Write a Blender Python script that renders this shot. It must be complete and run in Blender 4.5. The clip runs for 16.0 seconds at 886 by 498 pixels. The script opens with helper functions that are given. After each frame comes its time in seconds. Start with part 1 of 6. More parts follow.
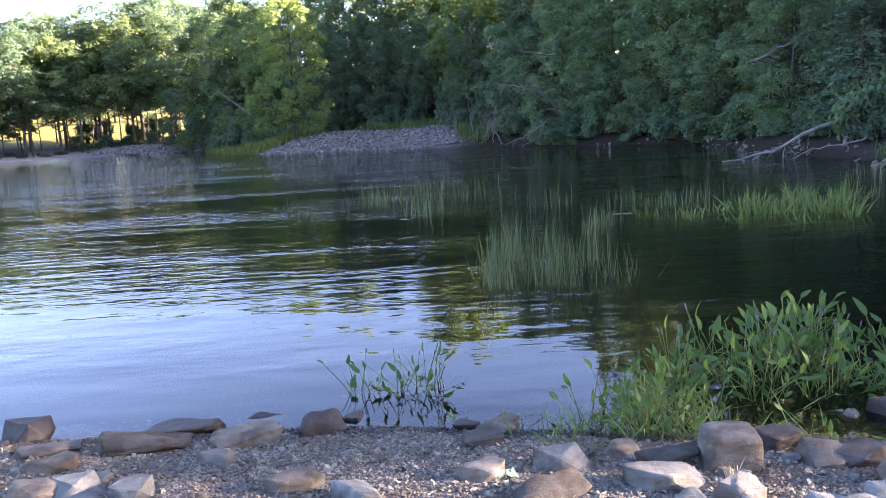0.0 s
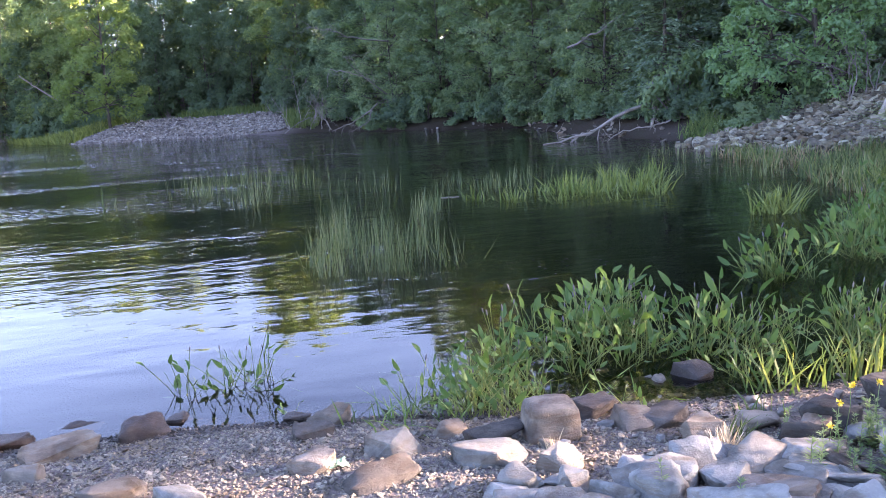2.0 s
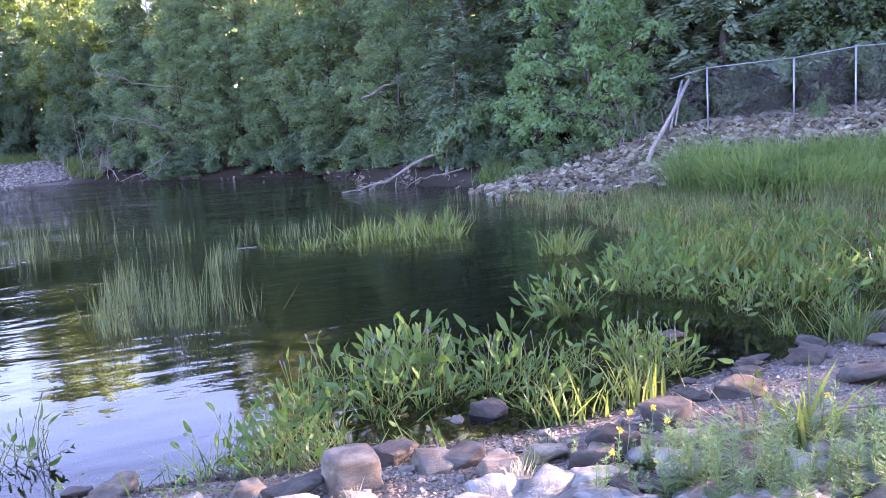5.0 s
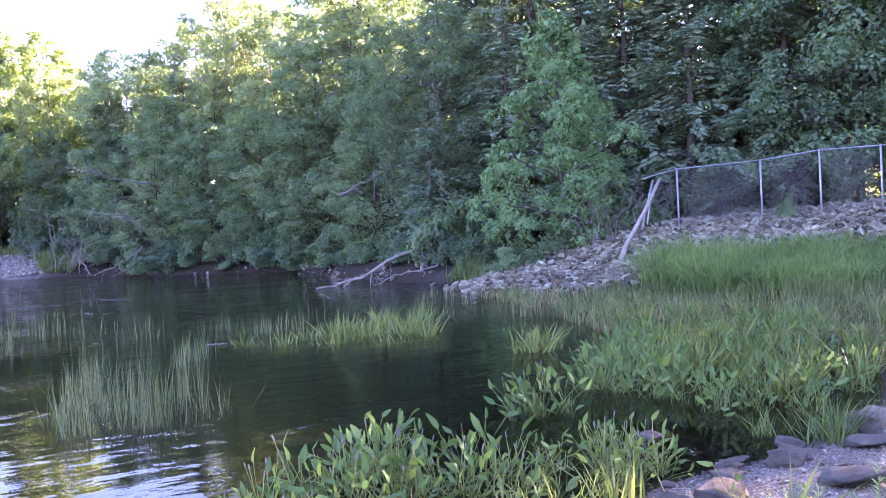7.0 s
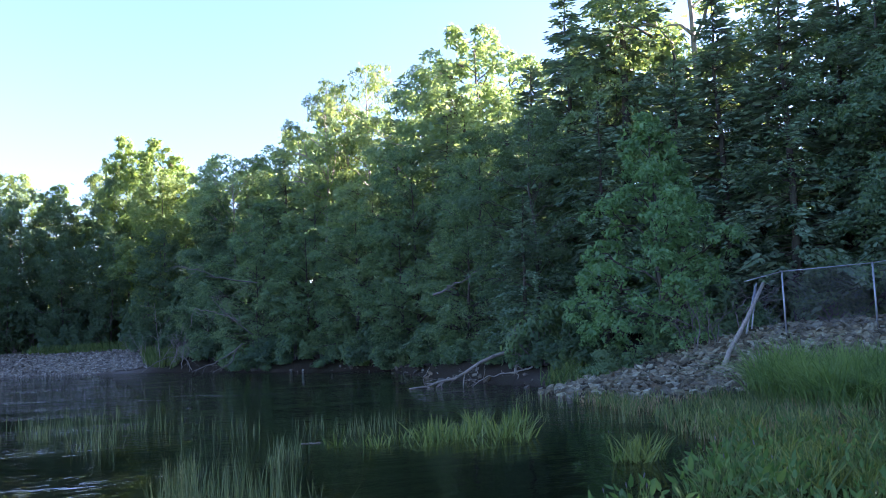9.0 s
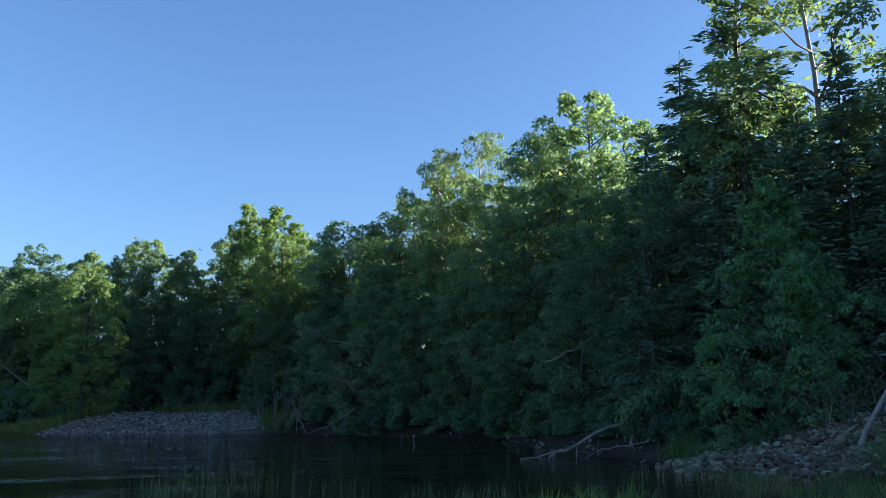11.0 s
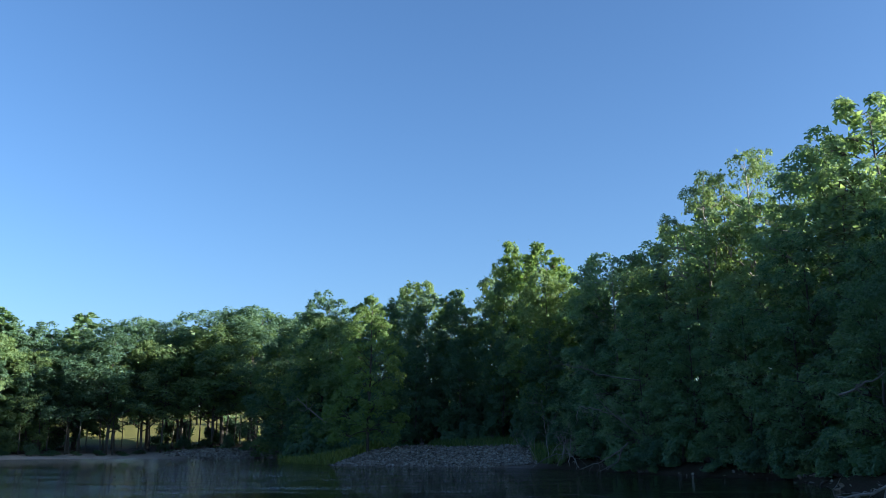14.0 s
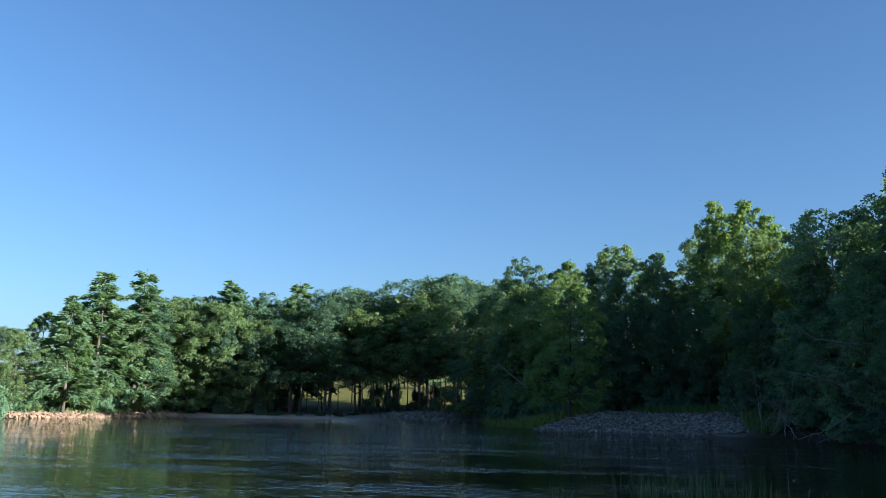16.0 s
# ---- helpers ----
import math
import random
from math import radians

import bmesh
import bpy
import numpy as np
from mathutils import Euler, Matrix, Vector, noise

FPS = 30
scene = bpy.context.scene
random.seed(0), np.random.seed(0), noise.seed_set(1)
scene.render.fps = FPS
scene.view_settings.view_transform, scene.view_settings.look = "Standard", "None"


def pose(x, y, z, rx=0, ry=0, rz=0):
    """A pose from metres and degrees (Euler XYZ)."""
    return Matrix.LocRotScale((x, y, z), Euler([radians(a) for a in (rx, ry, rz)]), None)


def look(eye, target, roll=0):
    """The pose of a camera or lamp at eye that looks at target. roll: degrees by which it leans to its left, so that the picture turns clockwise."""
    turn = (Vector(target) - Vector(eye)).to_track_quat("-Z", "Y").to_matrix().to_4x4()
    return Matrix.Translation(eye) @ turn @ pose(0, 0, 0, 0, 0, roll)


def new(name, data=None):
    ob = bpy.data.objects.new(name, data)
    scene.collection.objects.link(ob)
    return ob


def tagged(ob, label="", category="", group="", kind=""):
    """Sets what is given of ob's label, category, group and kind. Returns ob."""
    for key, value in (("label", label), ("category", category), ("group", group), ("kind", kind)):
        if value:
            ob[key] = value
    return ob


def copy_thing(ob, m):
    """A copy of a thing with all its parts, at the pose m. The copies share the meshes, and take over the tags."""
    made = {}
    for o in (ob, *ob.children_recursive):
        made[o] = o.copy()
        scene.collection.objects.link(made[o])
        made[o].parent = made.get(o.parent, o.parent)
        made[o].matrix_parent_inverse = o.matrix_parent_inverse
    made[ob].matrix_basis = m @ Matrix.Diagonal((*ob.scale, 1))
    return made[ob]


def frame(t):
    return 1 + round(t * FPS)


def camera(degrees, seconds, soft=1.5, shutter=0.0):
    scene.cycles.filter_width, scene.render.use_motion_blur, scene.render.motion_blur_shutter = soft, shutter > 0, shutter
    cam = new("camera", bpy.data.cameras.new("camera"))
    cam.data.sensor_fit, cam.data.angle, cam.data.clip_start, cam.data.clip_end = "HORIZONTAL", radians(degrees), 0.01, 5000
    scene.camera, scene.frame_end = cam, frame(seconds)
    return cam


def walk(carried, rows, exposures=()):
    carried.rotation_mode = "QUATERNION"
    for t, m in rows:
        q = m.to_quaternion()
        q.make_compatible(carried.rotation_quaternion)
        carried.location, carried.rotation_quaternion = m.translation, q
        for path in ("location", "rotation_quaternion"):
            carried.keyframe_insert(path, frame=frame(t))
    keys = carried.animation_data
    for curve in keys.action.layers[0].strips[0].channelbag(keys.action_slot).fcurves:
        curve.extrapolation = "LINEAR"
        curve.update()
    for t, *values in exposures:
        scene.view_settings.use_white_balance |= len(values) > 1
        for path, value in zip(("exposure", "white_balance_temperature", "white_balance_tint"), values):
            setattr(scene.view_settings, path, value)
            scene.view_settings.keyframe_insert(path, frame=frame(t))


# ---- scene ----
# ---------------------------------------------------------------- camera
cam = camera(55.9, 16.0, 0.7)
walk(cam, [
    (0.0, look((0.027, 0.035, 1.885), (0.023, 2.013, 1.588), -3.2)),
    (0.5, look((0.035, 0.009, 1.899), (0.109, 1.983, 1.586), -2.6)),
    (1.0, look((0.067, 0.027, 1.897), (0.24, 1.994, 1.58), -2.6)),
    (1.5, look((0.086, 0.051, 1.89), (0.394, 1.998, 1.553), -3.1)),
    (2.0, look((0.089, 0.038, 1.896), (0.474, 1.968, 1.542), -3.6)),
    (2.5, look((0.1, 0.023, 1.898), (0.552, 1.937, 1.534), -4.0)),
    (3.0, look((0.12, 0.026, 1.896), (0.675, 1.913, 1.533), -3.9)),
    (3.5, look((0.116, 0.011, 1.9), (0.745, 1.878, 1.554), -3.7)),
    (4.0, look((0.116, 0.014, 1.901), (0.811, 1.861, 1.581), -3.5)),
    (4.2, look((0.112, 0.004, 1.903), (0.844, 1.839, 1.594), -3.5)),
    (6.3, look((0.205, 0.093, 1.878), (1.119, 1.865, 1.719), -3.3)),
    (6.5, look((0.19, 0.087, 1.881), (1.109, 1.859, 1.753), -3.2)),
    (7.0, look((0.189, 0.095, 1.889), (1.101, 1.875, 1.845), -3.0)),
    (7.5, look((0.178, 0.094, 1.894), (1.057, 1.89, 1.917), -2.8)),
    (8.0, look((0.141, 0.05, 1.906), (0.97, 1.869, 1.996), -2.9)),
    (8.5, look((0.156, 0.104, 1.907), (0.92, 1.947, 2.059), -2.7)),
    (8.7, look((0.168, 0.147, 1.901), (0.912, 1.995, 2.075), -2.5)),
    (11.0, pose(0.248, 0.252, 1.916, 100.63, 0.66, -13.27)),
    (11.5, pose(0.252, 0.255, 1.913, 101.43, 0.67, -10.54)),
    (12.0, pose(0.243, 0.263, 1.909, 102.07, 0.77, -7.53)),
    (12.5, pose(0.232, 0.270, 1.905, 102.36, 0.66, -5.00)),
    (13.0, pose(0.222, 0.280, 1.912, 102.57, 0.51, -2.21)),
    (13.5, pose(0.220, 0.290, 1.919, 102.83, 0.36, 1.33)),
    (14.0, pose(0.214, 0.298, 1.925, 103.06, 0.21, 4.78)),
    (14.5, pose(0.202, 0.304, 1.930, 103.41, -0.01, 7.60)),
    (15.0, pose(0.189, 0.305, 1.929, 103.40, -0.22, 10.43)),
    (15.5, pose(0.183, 0.307, 1.925, 102.39, -0.41, 14.55)),
    (16.0, pose(0.186, 0.305, 1.923, 100.70, -0.67, 18.26)),
], exposures=[
    (0.0, 4.25, 6230, 41), (1.5, 4.64, 6520, 44), (3.5, 5.1, 6750, 52), (4.2, 5.18, 6620, 53), (6.3, 5.28, 6180, 67), (7.5, 5.26, 6040, 66), (8.0, 4.88, 5960, 60), (8.3, 4.66, 5930, 55), (8.7, 4.16, 5780, 42),
    (10.8, 2.18, 5180, 13), (11.5, 2.3, 5200, 15), (13.0, 2.12, 5120, 12), (14.8, 1.94, 5080, 10), (16.0, 1.78, 5050, 9),
])

# ---------------------------------------------------------------- world and sun
SUN_AZ, SUN_EL = 98.0, 13.5
world = bpy.data.worlds.new("sky")
scene.world = world
world.use_nodes = True
wn = world.node_tree
sky = wn.nodes.new("ShaderNodeTexSky")
sky.sky_type = "NISHITA"
sky.sun_disc = False
sky.sun_elevation = radians(SUN_EL)
sky.sun_rotation = radians(SUN_AZ)
sky.altitude = 50
sky.air_density, sky.dust_density, sky.ozone_density = 1.0, 1.4, 2.4
wn.nodes["Background"].inputs["Strength"].default_value = 0.05
wn.links.new(sky.outputs[0], wn.nodes["Background"].inputs["Color"])

sun_way = Vector((math.sin(radians(SUN_AZ)) * math.cos(radians(SUN_EL)),
                  math.cos(radians(SUN_AZ)) * math.cos(radians(SUN_EL)), math.sin(radians(SUN_EL))))
sun = new("sun", bpy.data.lights.new("sun", "SUN"))
sun.data.energy, sun.data.angle, sun.data.color = 5.0, radians(0.55), (1.0, 0.84, 0.62)
sun.matrix_world = look(sun_way * 150, (0, 0, 0))


# ---------------------------------------------------------------- materials
class Nodes:
    """A small shader writer."""

    def __init__(self, name):
        self.mat = bpy.data.materials.new(name)
        self.mat.use_nodes = True
        self.tree = self.mat.node_tree
        self.tree.nodes.clear()
        self.out = self.add("ShaderNodeOutputMaterial")

    def add(self, kind, **values):
        n = self.tree.nodes.new(kind)
        for key, value in values.items():
            if key in n.inputs:
                n.inputs[key].default_value = value
        return n

    def link(self, a, b):
        self.tree.links.new(a, b)

    def coords(self, scale=(1, 1, 1), world_space=False):
        m = self.add("ShaderNodeMapping")
        m.inputs["Scale"].default_value = scale
        if world_space:
            self.link(self.add("ShaderNodeNewGeometry").outputs["Position"], m.inputs["Vector"])
        else:
            self.link(self.add("ShaderNodeTexCoord").outputs["Object"], m.inputs["Vector"])
        return m.outputs[0]

    def noise(self, scale, detail=4, rough=0.55, vector=None):
        n = self.add("ShaderNodeTexNoise")
        n.inputs["Scale"].default_value, n.inputs["Detail"].default_value = scale, detail
        n.inputs["Roughness"].default_value = rough
        if vector is not None:
            self.link(vector, n.inputs["Vector"])
        return n.outputs["Fac"]

    def ramp(self, fac, *stops):
        n = self.add("ShaderNodeValToRGB")
        e = n.color_ramp.elements
        while len(e) < len(stops):
            e.new(0.5)
        for el, (p, c) in zip(e, stops):
            el.position, el.color = p, (*c, 1)
        self.link(fac, n.inputs[0])
        return n.outputs["Color"]

    def span(self, fac, a, b, c=0.0, d=1.0):
        n = self.add("ShaderNodeMapRange")
        for i, v in enumerate((a, b, c, d), 1):
            n.inputs[i].default_value = v
        self.link(fac, n.inputs[0])
        return n.outputs[0]

    def mix(self, fac, a, b, kind="MIX"):
        n = self.add("ShaderNodeMix")
        n.data_type, n.blend_type = "RGBA", kind
        for value, slot in ((fac, n.inputs[0]), (a, n.inputs[6]), (b, n.inputs[7])):
            if isinstance(value, (int, float)):
                slot.default_value = value
            elif isinstance(value, tuple):
                slot.default_value = (*value, 1)
            else:
                self.link(value, slot)
        return n.outputs[2]

    def bump(self, height, strength, distance):
        n = self.add("ShaderNodeBump")
        n.inputs["Strength"].default_value, n.inputs["Distance"].default_value = strength, distance
        self.link(height, n.inputs["Height"])
        return n.outputs[0]

    def surface(self, color, rough, normal=None, **values):
        p = self.add("ShaderNodeBsdfPrincipled", **values)
        for value, slot in ((color, p.inputs["Base Color"]), (rough, p.inputs["Roughness"])):
            if isinstance(value, (int, float)):
                slot.default_value = value
            elif isinstance(value, tuple):
                slot.default_value = (*value, 1)
            else:
                self.link(value, slot)
        if normal is not None:
            self.link(normal, p.inputs["Normal"])
        self.link(p.outputs[0], self.out.inputs[0])
        return p


def leaf_material(name, dark, mid, light, thin=0.45, rough=0.55):
    """Foliage: each leaf its own tone, light passing through the blades."""
    m = Nodes(name)
    island = m.add("ShaderNodeNewGeometry").outputs["Random Per Island"]
    tone = m.ramp(island, (0.0, dark), (0.5, mid), (1.0, light))
    own = m.add("ShaderNodeObjectInfo").outputs["Random"]
    tone = m.mix(m.span(own, 0, 1, 0.0, 0.55), tone, m.ramp(own, (0.0, dark), (0.6, mid), (1.0, light)))
    patch = m.noise(0.9, 3, 0.55, m.coords(world_space=True))
    tone = m.mix(m.span(patch, 0.48, 0.68, 0.0, 0.5), tone, light)
    tone = m.mix(m.span(patch, 0.46, 0.3, 0.0, 0.5), tone, dark)
    p = m.surface(tone, rough)
    p.inputs["Specular IOR Level"].default_value = 0.22
    t = m.add("ShaderNodeBsdfTranslucent")
    m.link(m.mix(1.0, tone, (1.75, 1.6, 0.7), "MULTIPLY"), t.inputs["Color"])
    blend = m.add("ShaderNodeMixShader")
    blend.inputs[0].default_value = thin
    m.link(p.outputs[0], blend.inputs[1])
    m.link(t.outputs[0], blend.inputs[2])
    m.link(blend.outputs[0], m.out.inputs[0])
    return m.mat


def stone_material(name, tones, wet=0.0):
    """Rough broken rock: a tone for each stone, blotches, grain and lichen specks."""
    tones = [(r * 0.96, g * 1.03, b * 0.93) for r, g, b in tones]
    m = Nodes(name)
    own = m.add("ShaderNodeObjectInfo").outputs["Random"]
    island = m.add("ShaderNodeNewGeometry").outputs["Random Per Island"]
    both = m.add("ShaderNodeMath")
    both.operation = "FRACT"
    total = m.add("ShaderNodeMath")
    total.operation = "ADD"
    m.link(own, total.inputs[0])
    m.link(island, total.inputs[1])
    m.link(total.outputs[0], both.inputs[0])
    c = m.ramp(both.outputs[0], *[(i / (len(tones) - 1), t) for i, t in enumerate(tones)])
    v = m.coords(world_space=True)
    blotch = m.noise(9, 5, 0.6, v)
    c = m.mix(m.span(blotch, 0.46, 0.66, 0.0, 0.8), c, m.mix(1.0, c, (1.55, 1.5, 1.45), "MULTIPLY"))
    c = m.mix(m.span(m.noise(5, 4, 0.6, v), 0.5, 0.62, 0.0, 0.75), c, m.mix(1.0, c, (0.5, 0.48, 0.46), "MULTIPLY"))
    grain = m.noise(90, 4, 0.7, v)
    c = m.mix(m.span(grain, 0.5, 0.85, 0.0, 0.6), c, m.mix(1.0, c, (1.4, 1.4, 1.4), "MULTIPLY"))
    vein = m.noise(3.0, 6, 0.7, m.coords((1.0, 1.0, 5.0), True))
    c = m.mix(m.span(vein, 0.5, 0.58, 0.0, 0.7), c, m.mix(1.0, c, (0.82, 0.68, 0.56), "MULTIPLY"))
    h = m.add("ShaderNodeMath")
    h.operation = "MULTIPLY_ADD"
    h.inputs[1].default_value = 2.2
    m.link(m.noise(11, 8, 0.7, m.coords((1.0, 1.0, 2.2), True)), h.inputs[0])
    m.link(grain, h.inputs[2])
    p = m.surface(c, 0.9 - 0.6 * wet, m.bump(h.outputs[0], 0.8, 0.008))
    p.inputs["Specular IOR Level"].default_value = 0.18 + 0.2 * wet
    return m.mat


def bark_material(name, dark, light, scale=10):
    m = Nodes(name)
    v = m.coords((scale, scale, scale * 0.18), True)
    n = m.noise(1.0, 5, 0.65, v)
    c = m.mix(m.span(n, 0.3, 0.7), dark, light)
    c = m.mix(m.span(m.noise(1.1, 3, 0.5, m.coords(world_space=True)), 0.45, 0.7, 0, 0.45), c, (0.12, 0.13, 0.09))
    m.surface(c, 0.9, m.bump(n, 0.8, 0.02))
    return m.mat


def ground_material():
    """Gravel, sand, turf and leaf litter by the cover that the ground sheet carries."""
    m = Nodes("ground")
    cover = m.add("ShaderNodeVertexColor")
    cover.layer_name = "cover"
    split = m.add("ShaderNodeSeparateColor")
    m.link(cover.outputs[0], split.inputs[0])
    v = m.coords(world_space=True)
    fine, coarse = m.noise(38, 5, 0.7, v), m.noise(1.3, 4, 0.6, v)
    cells = m.add("ShaderNodeTexVoronoi")
    cells.inputs["Scale"].default_value = 42
    m.link(v, cells.inputs["Vector"])
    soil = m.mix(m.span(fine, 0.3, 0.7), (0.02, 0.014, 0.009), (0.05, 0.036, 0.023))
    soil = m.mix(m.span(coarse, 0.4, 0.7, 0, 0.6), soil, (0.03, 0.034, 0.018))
    gravel = m.ramp(m.noise(55, 3, 0.6, v), (0.25, (0.06, 0.054, 0.05)), (0.5, (0.15, 0.13, 0.115)), (0.75, (0.27, 0.235, 0.2)))
    gravel = m.mix(m.span(coarse, 0.35, 0.7, 0, 0.5), gravel, (0.11, 0.088, 0.07))
    grass = m.mix(m.span(m.noise(4, 5, 0.7, v), 0.3, 0.7), (0.08, 0.09, 0.018), (0.19, 0.165, 0.035))
    sand = m.mix(m.span(m.noise(2.2, 5, 0.6, v), 0.3, 0.7), (0.44, 0.36, 0.29), (0.54, 0.45, 0.37))
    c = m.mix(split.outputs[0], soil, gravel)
    c = m.mix(split.outputs[1], c, grass)
    c = m.mix(split.outputs[2], c, sand)
    # below the waterline the bed is blackened, standing in for light lost in water
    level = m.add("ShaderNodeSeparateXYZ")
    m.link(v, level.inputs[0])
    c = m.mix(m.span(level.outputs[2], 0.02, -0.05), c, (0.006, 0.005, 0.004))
    h = m.add("ShaderNodeMath")
    h.operation = "ADD"
    m.link(fine, h.inputs[0])
    m.link(cells.outputs["Distance"], h.inputs[1])
    p = m.surface(c, 0.95, m.bump(h.outputs[0], 0.8, 0.02))
    p.inputs["Specular IOR Level"].default_value = 0.15
    return m.mat


def water_material():
    """Clear brown lake water: short wind ripples in patches over long calm swell."""
    m = Nodes("lake_water")
    v = m.coords((1.0, 1.9, 1.0), True)
    short = m.noise(2.1, 2.5, 0.5, v)
    longer = m.noise(0.55, 2, 0.5, m.coords((1.0, 2.0, 1.0), True))
    patch = m.span(m.noise(0.22, 3, 0.6, m.coords((0.4, 1.6, 1.0), True)), 0.4, 0.62, 0.25, 1.15)
    place = m.add("ShaderNodeSeparateXYZ")
    m.link(m.add("ShaderNodeNewGeometry").outputs["Position"], place.inputs[0])
    lee = m.add("ShaderNodeMath")
    lee.operation = "MULTIPLY"
    open_water = m.add("ShaderNodeMath")
    open_water.operation = "MULTIPLY"
    m.link(m.span(place.outputs[1], 5.0, 12.0, 0.14, 1.0), open_water.inputs[0])
    m.link(m.span(place.outputs[1], 16.0, 55.0, 1.0, 4.3), open_water.inputs[1])
    m.link(open_water.outputs[0], lee.inputs[0])
    m.link(patch, lee.inputs[1])
    a = m.add("ShaderNodeMath")
    a.operation = "MULTIPLY"
    m.link(short, a.inputs[0])
    m.link(lee.outputs[0], a.inputs[1])
    b = m.add("ShaderNodeMath")
    b.operation = "MULTIPLY_ADD"
    m.link(longer, b.inputs[0])
    b.inputs[1].default_value = 0.55
    m.link(a.outputs[0], b.inputs[2])
    p = m.surface((0.16, 0.14, 0.09), 0.02, m.bump(b.outputs[0], 1.0, 0.022))
    p.inputs["IOR"].default_value = 1.333
    p.inputs["Transmission Weight"].default_value = 1.0
    return m.mat


def plain_material(name, a, b, rough=0.6, metal=0.0, scale=20.0, relief=0.002):
    m = Nodes(name)
    n = m.noise(scale, 5, 0.65, m.coords(world_space=True))
    p = m.surface(m.mix(m.span(n, 0.3, 0.7), a, b), rough, m.bump(n, 0.5, relief))
    p.inputs["Metallic"].default_value = metal
    return m.mat


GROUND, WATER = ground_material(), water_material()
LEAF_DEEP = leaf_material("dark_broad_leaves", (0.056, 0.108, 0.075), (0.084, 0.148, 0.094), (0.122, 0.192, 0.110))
# leaf tone yellowed so that warm sunlight is put into the colour
LEAF_SUN = leaf_material("sun_tinted_leaves", (0.096, 0.159, 0.073), (0.139, 0.212, 0.089), (0.194, 0.261, 0.116))
LEAF = leaf_material("broad_leaves", (0.073, 0.140, 0.089), (0.121, 0.208, 0.123), (0.190, 0.280, 0.151))
LEAF_PALE = leaf_material("pale_broad_leaves", (0.107, 0.180, 0.111), (0.162, 0.256, 0.151), (0.232, 0.325, 0.184))
LEAF_MAPLE = leaf_material("maple_leaves", (0.074, 0.160, 0.078), (0.126, 0.245, 0.118), (0.190, 0.332, 0.168))
LEAF_LIME = leaf_material("lime_broad_leaves", (0.093, 0.158, 0.053), (0.128, 0.207, 0.068), (0.178, 0.257, 0.091))
NEEDLE = leaf_material("needles", (0.094, 0.172, 0.117), (0.163, 0.255, 0.167), (0.228, 0.326, 0.196), 0.15)
REED = leaf_material("bulrush_stems", (0.065, 0.105, 0.048), (0.11, 0.15, 0.07), (0.185, 0.21, 0.105), 0.25, 0.5)
REED_DRY = leaf_material("withered_stems", (0.16, 0.11, 0.06), (0.25, 0.19, 0.1), (0.34, 0.28, 0.17), 0.2, 0.7)
RUSH = leaf_material("rush_blades", (0.036, 0.064, 0.028), (0.09, 0.137, 0.056), (0.21, 0.255, 0.1), 0.3)
MARSH = leaf_material("marsh_stalks", (0.036, 0.066, 0.02), (0.108, 0.157, 0.041), (0.265, 0.3, 0.09), 0.3)
SEDGE = leaf_material("marsh_grass_blades", (0.038, 0.082, 0.029), (0.081, 0.137, 0.046), (0.167, 0.221, 0.083), 0.35)
GRASS = leaf_material("fresh_grass_blades", (0.038, 0.088, 0.028), (0.1, 0.183, 0.06), (0.2, 0.295, 0.105), 0.35)
BLADE = leaf_material("pickerelweed_leaf", (0.032, 0.083, 0.024), (0.063, 0.134, 0.041), (0.119, 0.200, 0.056), 0.3, 0.55)
STALK = leaf_material("pickerelweed_stalk", (0.082, 0.138, 0.039), (0.134, 0.192, 0.056), (0.203, 0.252, 0.080), 0.25, 0.45)
WEED = leaf_material("weed_leaf", (0.088, 0.166, 0.073), (0.142, 0.227, 0.100), (0.216, 0.299, 0.127), 0.3)
STRAW = plain_material("straw", (0.42, 0.36, 0.22), (0.6, 0.52, 0.34), 0.8)
FLOWER = plain_material("violet_flower", (0.1, 0.093, 0.088), (0.16, 0.148, 0.145), 0.8)
YELLOW = plain_material("yellow_flower", (0.65, 0.47, 0.02), (0.8, 0.62, 0.04), 0.7)
STONE = stone_material("shore_rock", [(0.14, 0.12, 0.115), (0.095, 0.086, 0.083), (0.19, 0.172, 0.16), (0.16, 0.125, 0.105), (0.22, 0.205, 0.195)])
STONE_PALE = stone_material("pale_rock", [(0.165, 0.168, 0.171), (0.225, 0.227, 0.23), (0.132, 0.134, 0.137), (0.195, 0.178, 0.162)])
STONE_WARM = stone_material("brown_rock", [(0.14, 0.116, 0.1), (0.185, 0.155, 0.133), (0.115, 0.097, 0.086)])
STONE_WET = stone_material("wet_rock", [(0.028, 0.025, 0.025), (0.06, 0.046, 0.04), (0.04, 0.034, 0.032)], 0.6)
STONE_DARK = stone_material("dark_rock", [(0.055, 0.05, 0.048), (0.085, 0.075, 0.07), (0.07, 0.06, 0.054)])
RUBBLE = stone_material("bank_rubble", [(0.048, 0.043, 0.035), (0.144, 0.128, 0.103), (0.288, 0.275, 0.223), (0.096, 0.076, 0.059), (0.202, 0.178, 0.141), (0.067, 0.058, 0.048)])
COBBLE = stone_material("bar_cobbles", [(0.085, 0.078, 0.08), (0.2, 0.18, 0.178), (0.33, 0.305, 0.295), (0.14, 0.12, 0.122), (0.26, 0.232, 0.228)])
PINKROCK = stone_material("pink_rock", [(0.24, 0.155, 0.115), (0.30, 0.21, 0.165), (0.20, 0.135, 0.10)])
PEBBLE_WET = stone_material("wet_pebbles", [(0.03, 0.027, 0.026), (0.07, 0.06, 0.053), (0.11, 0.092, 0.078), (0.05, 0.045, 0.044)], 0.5)
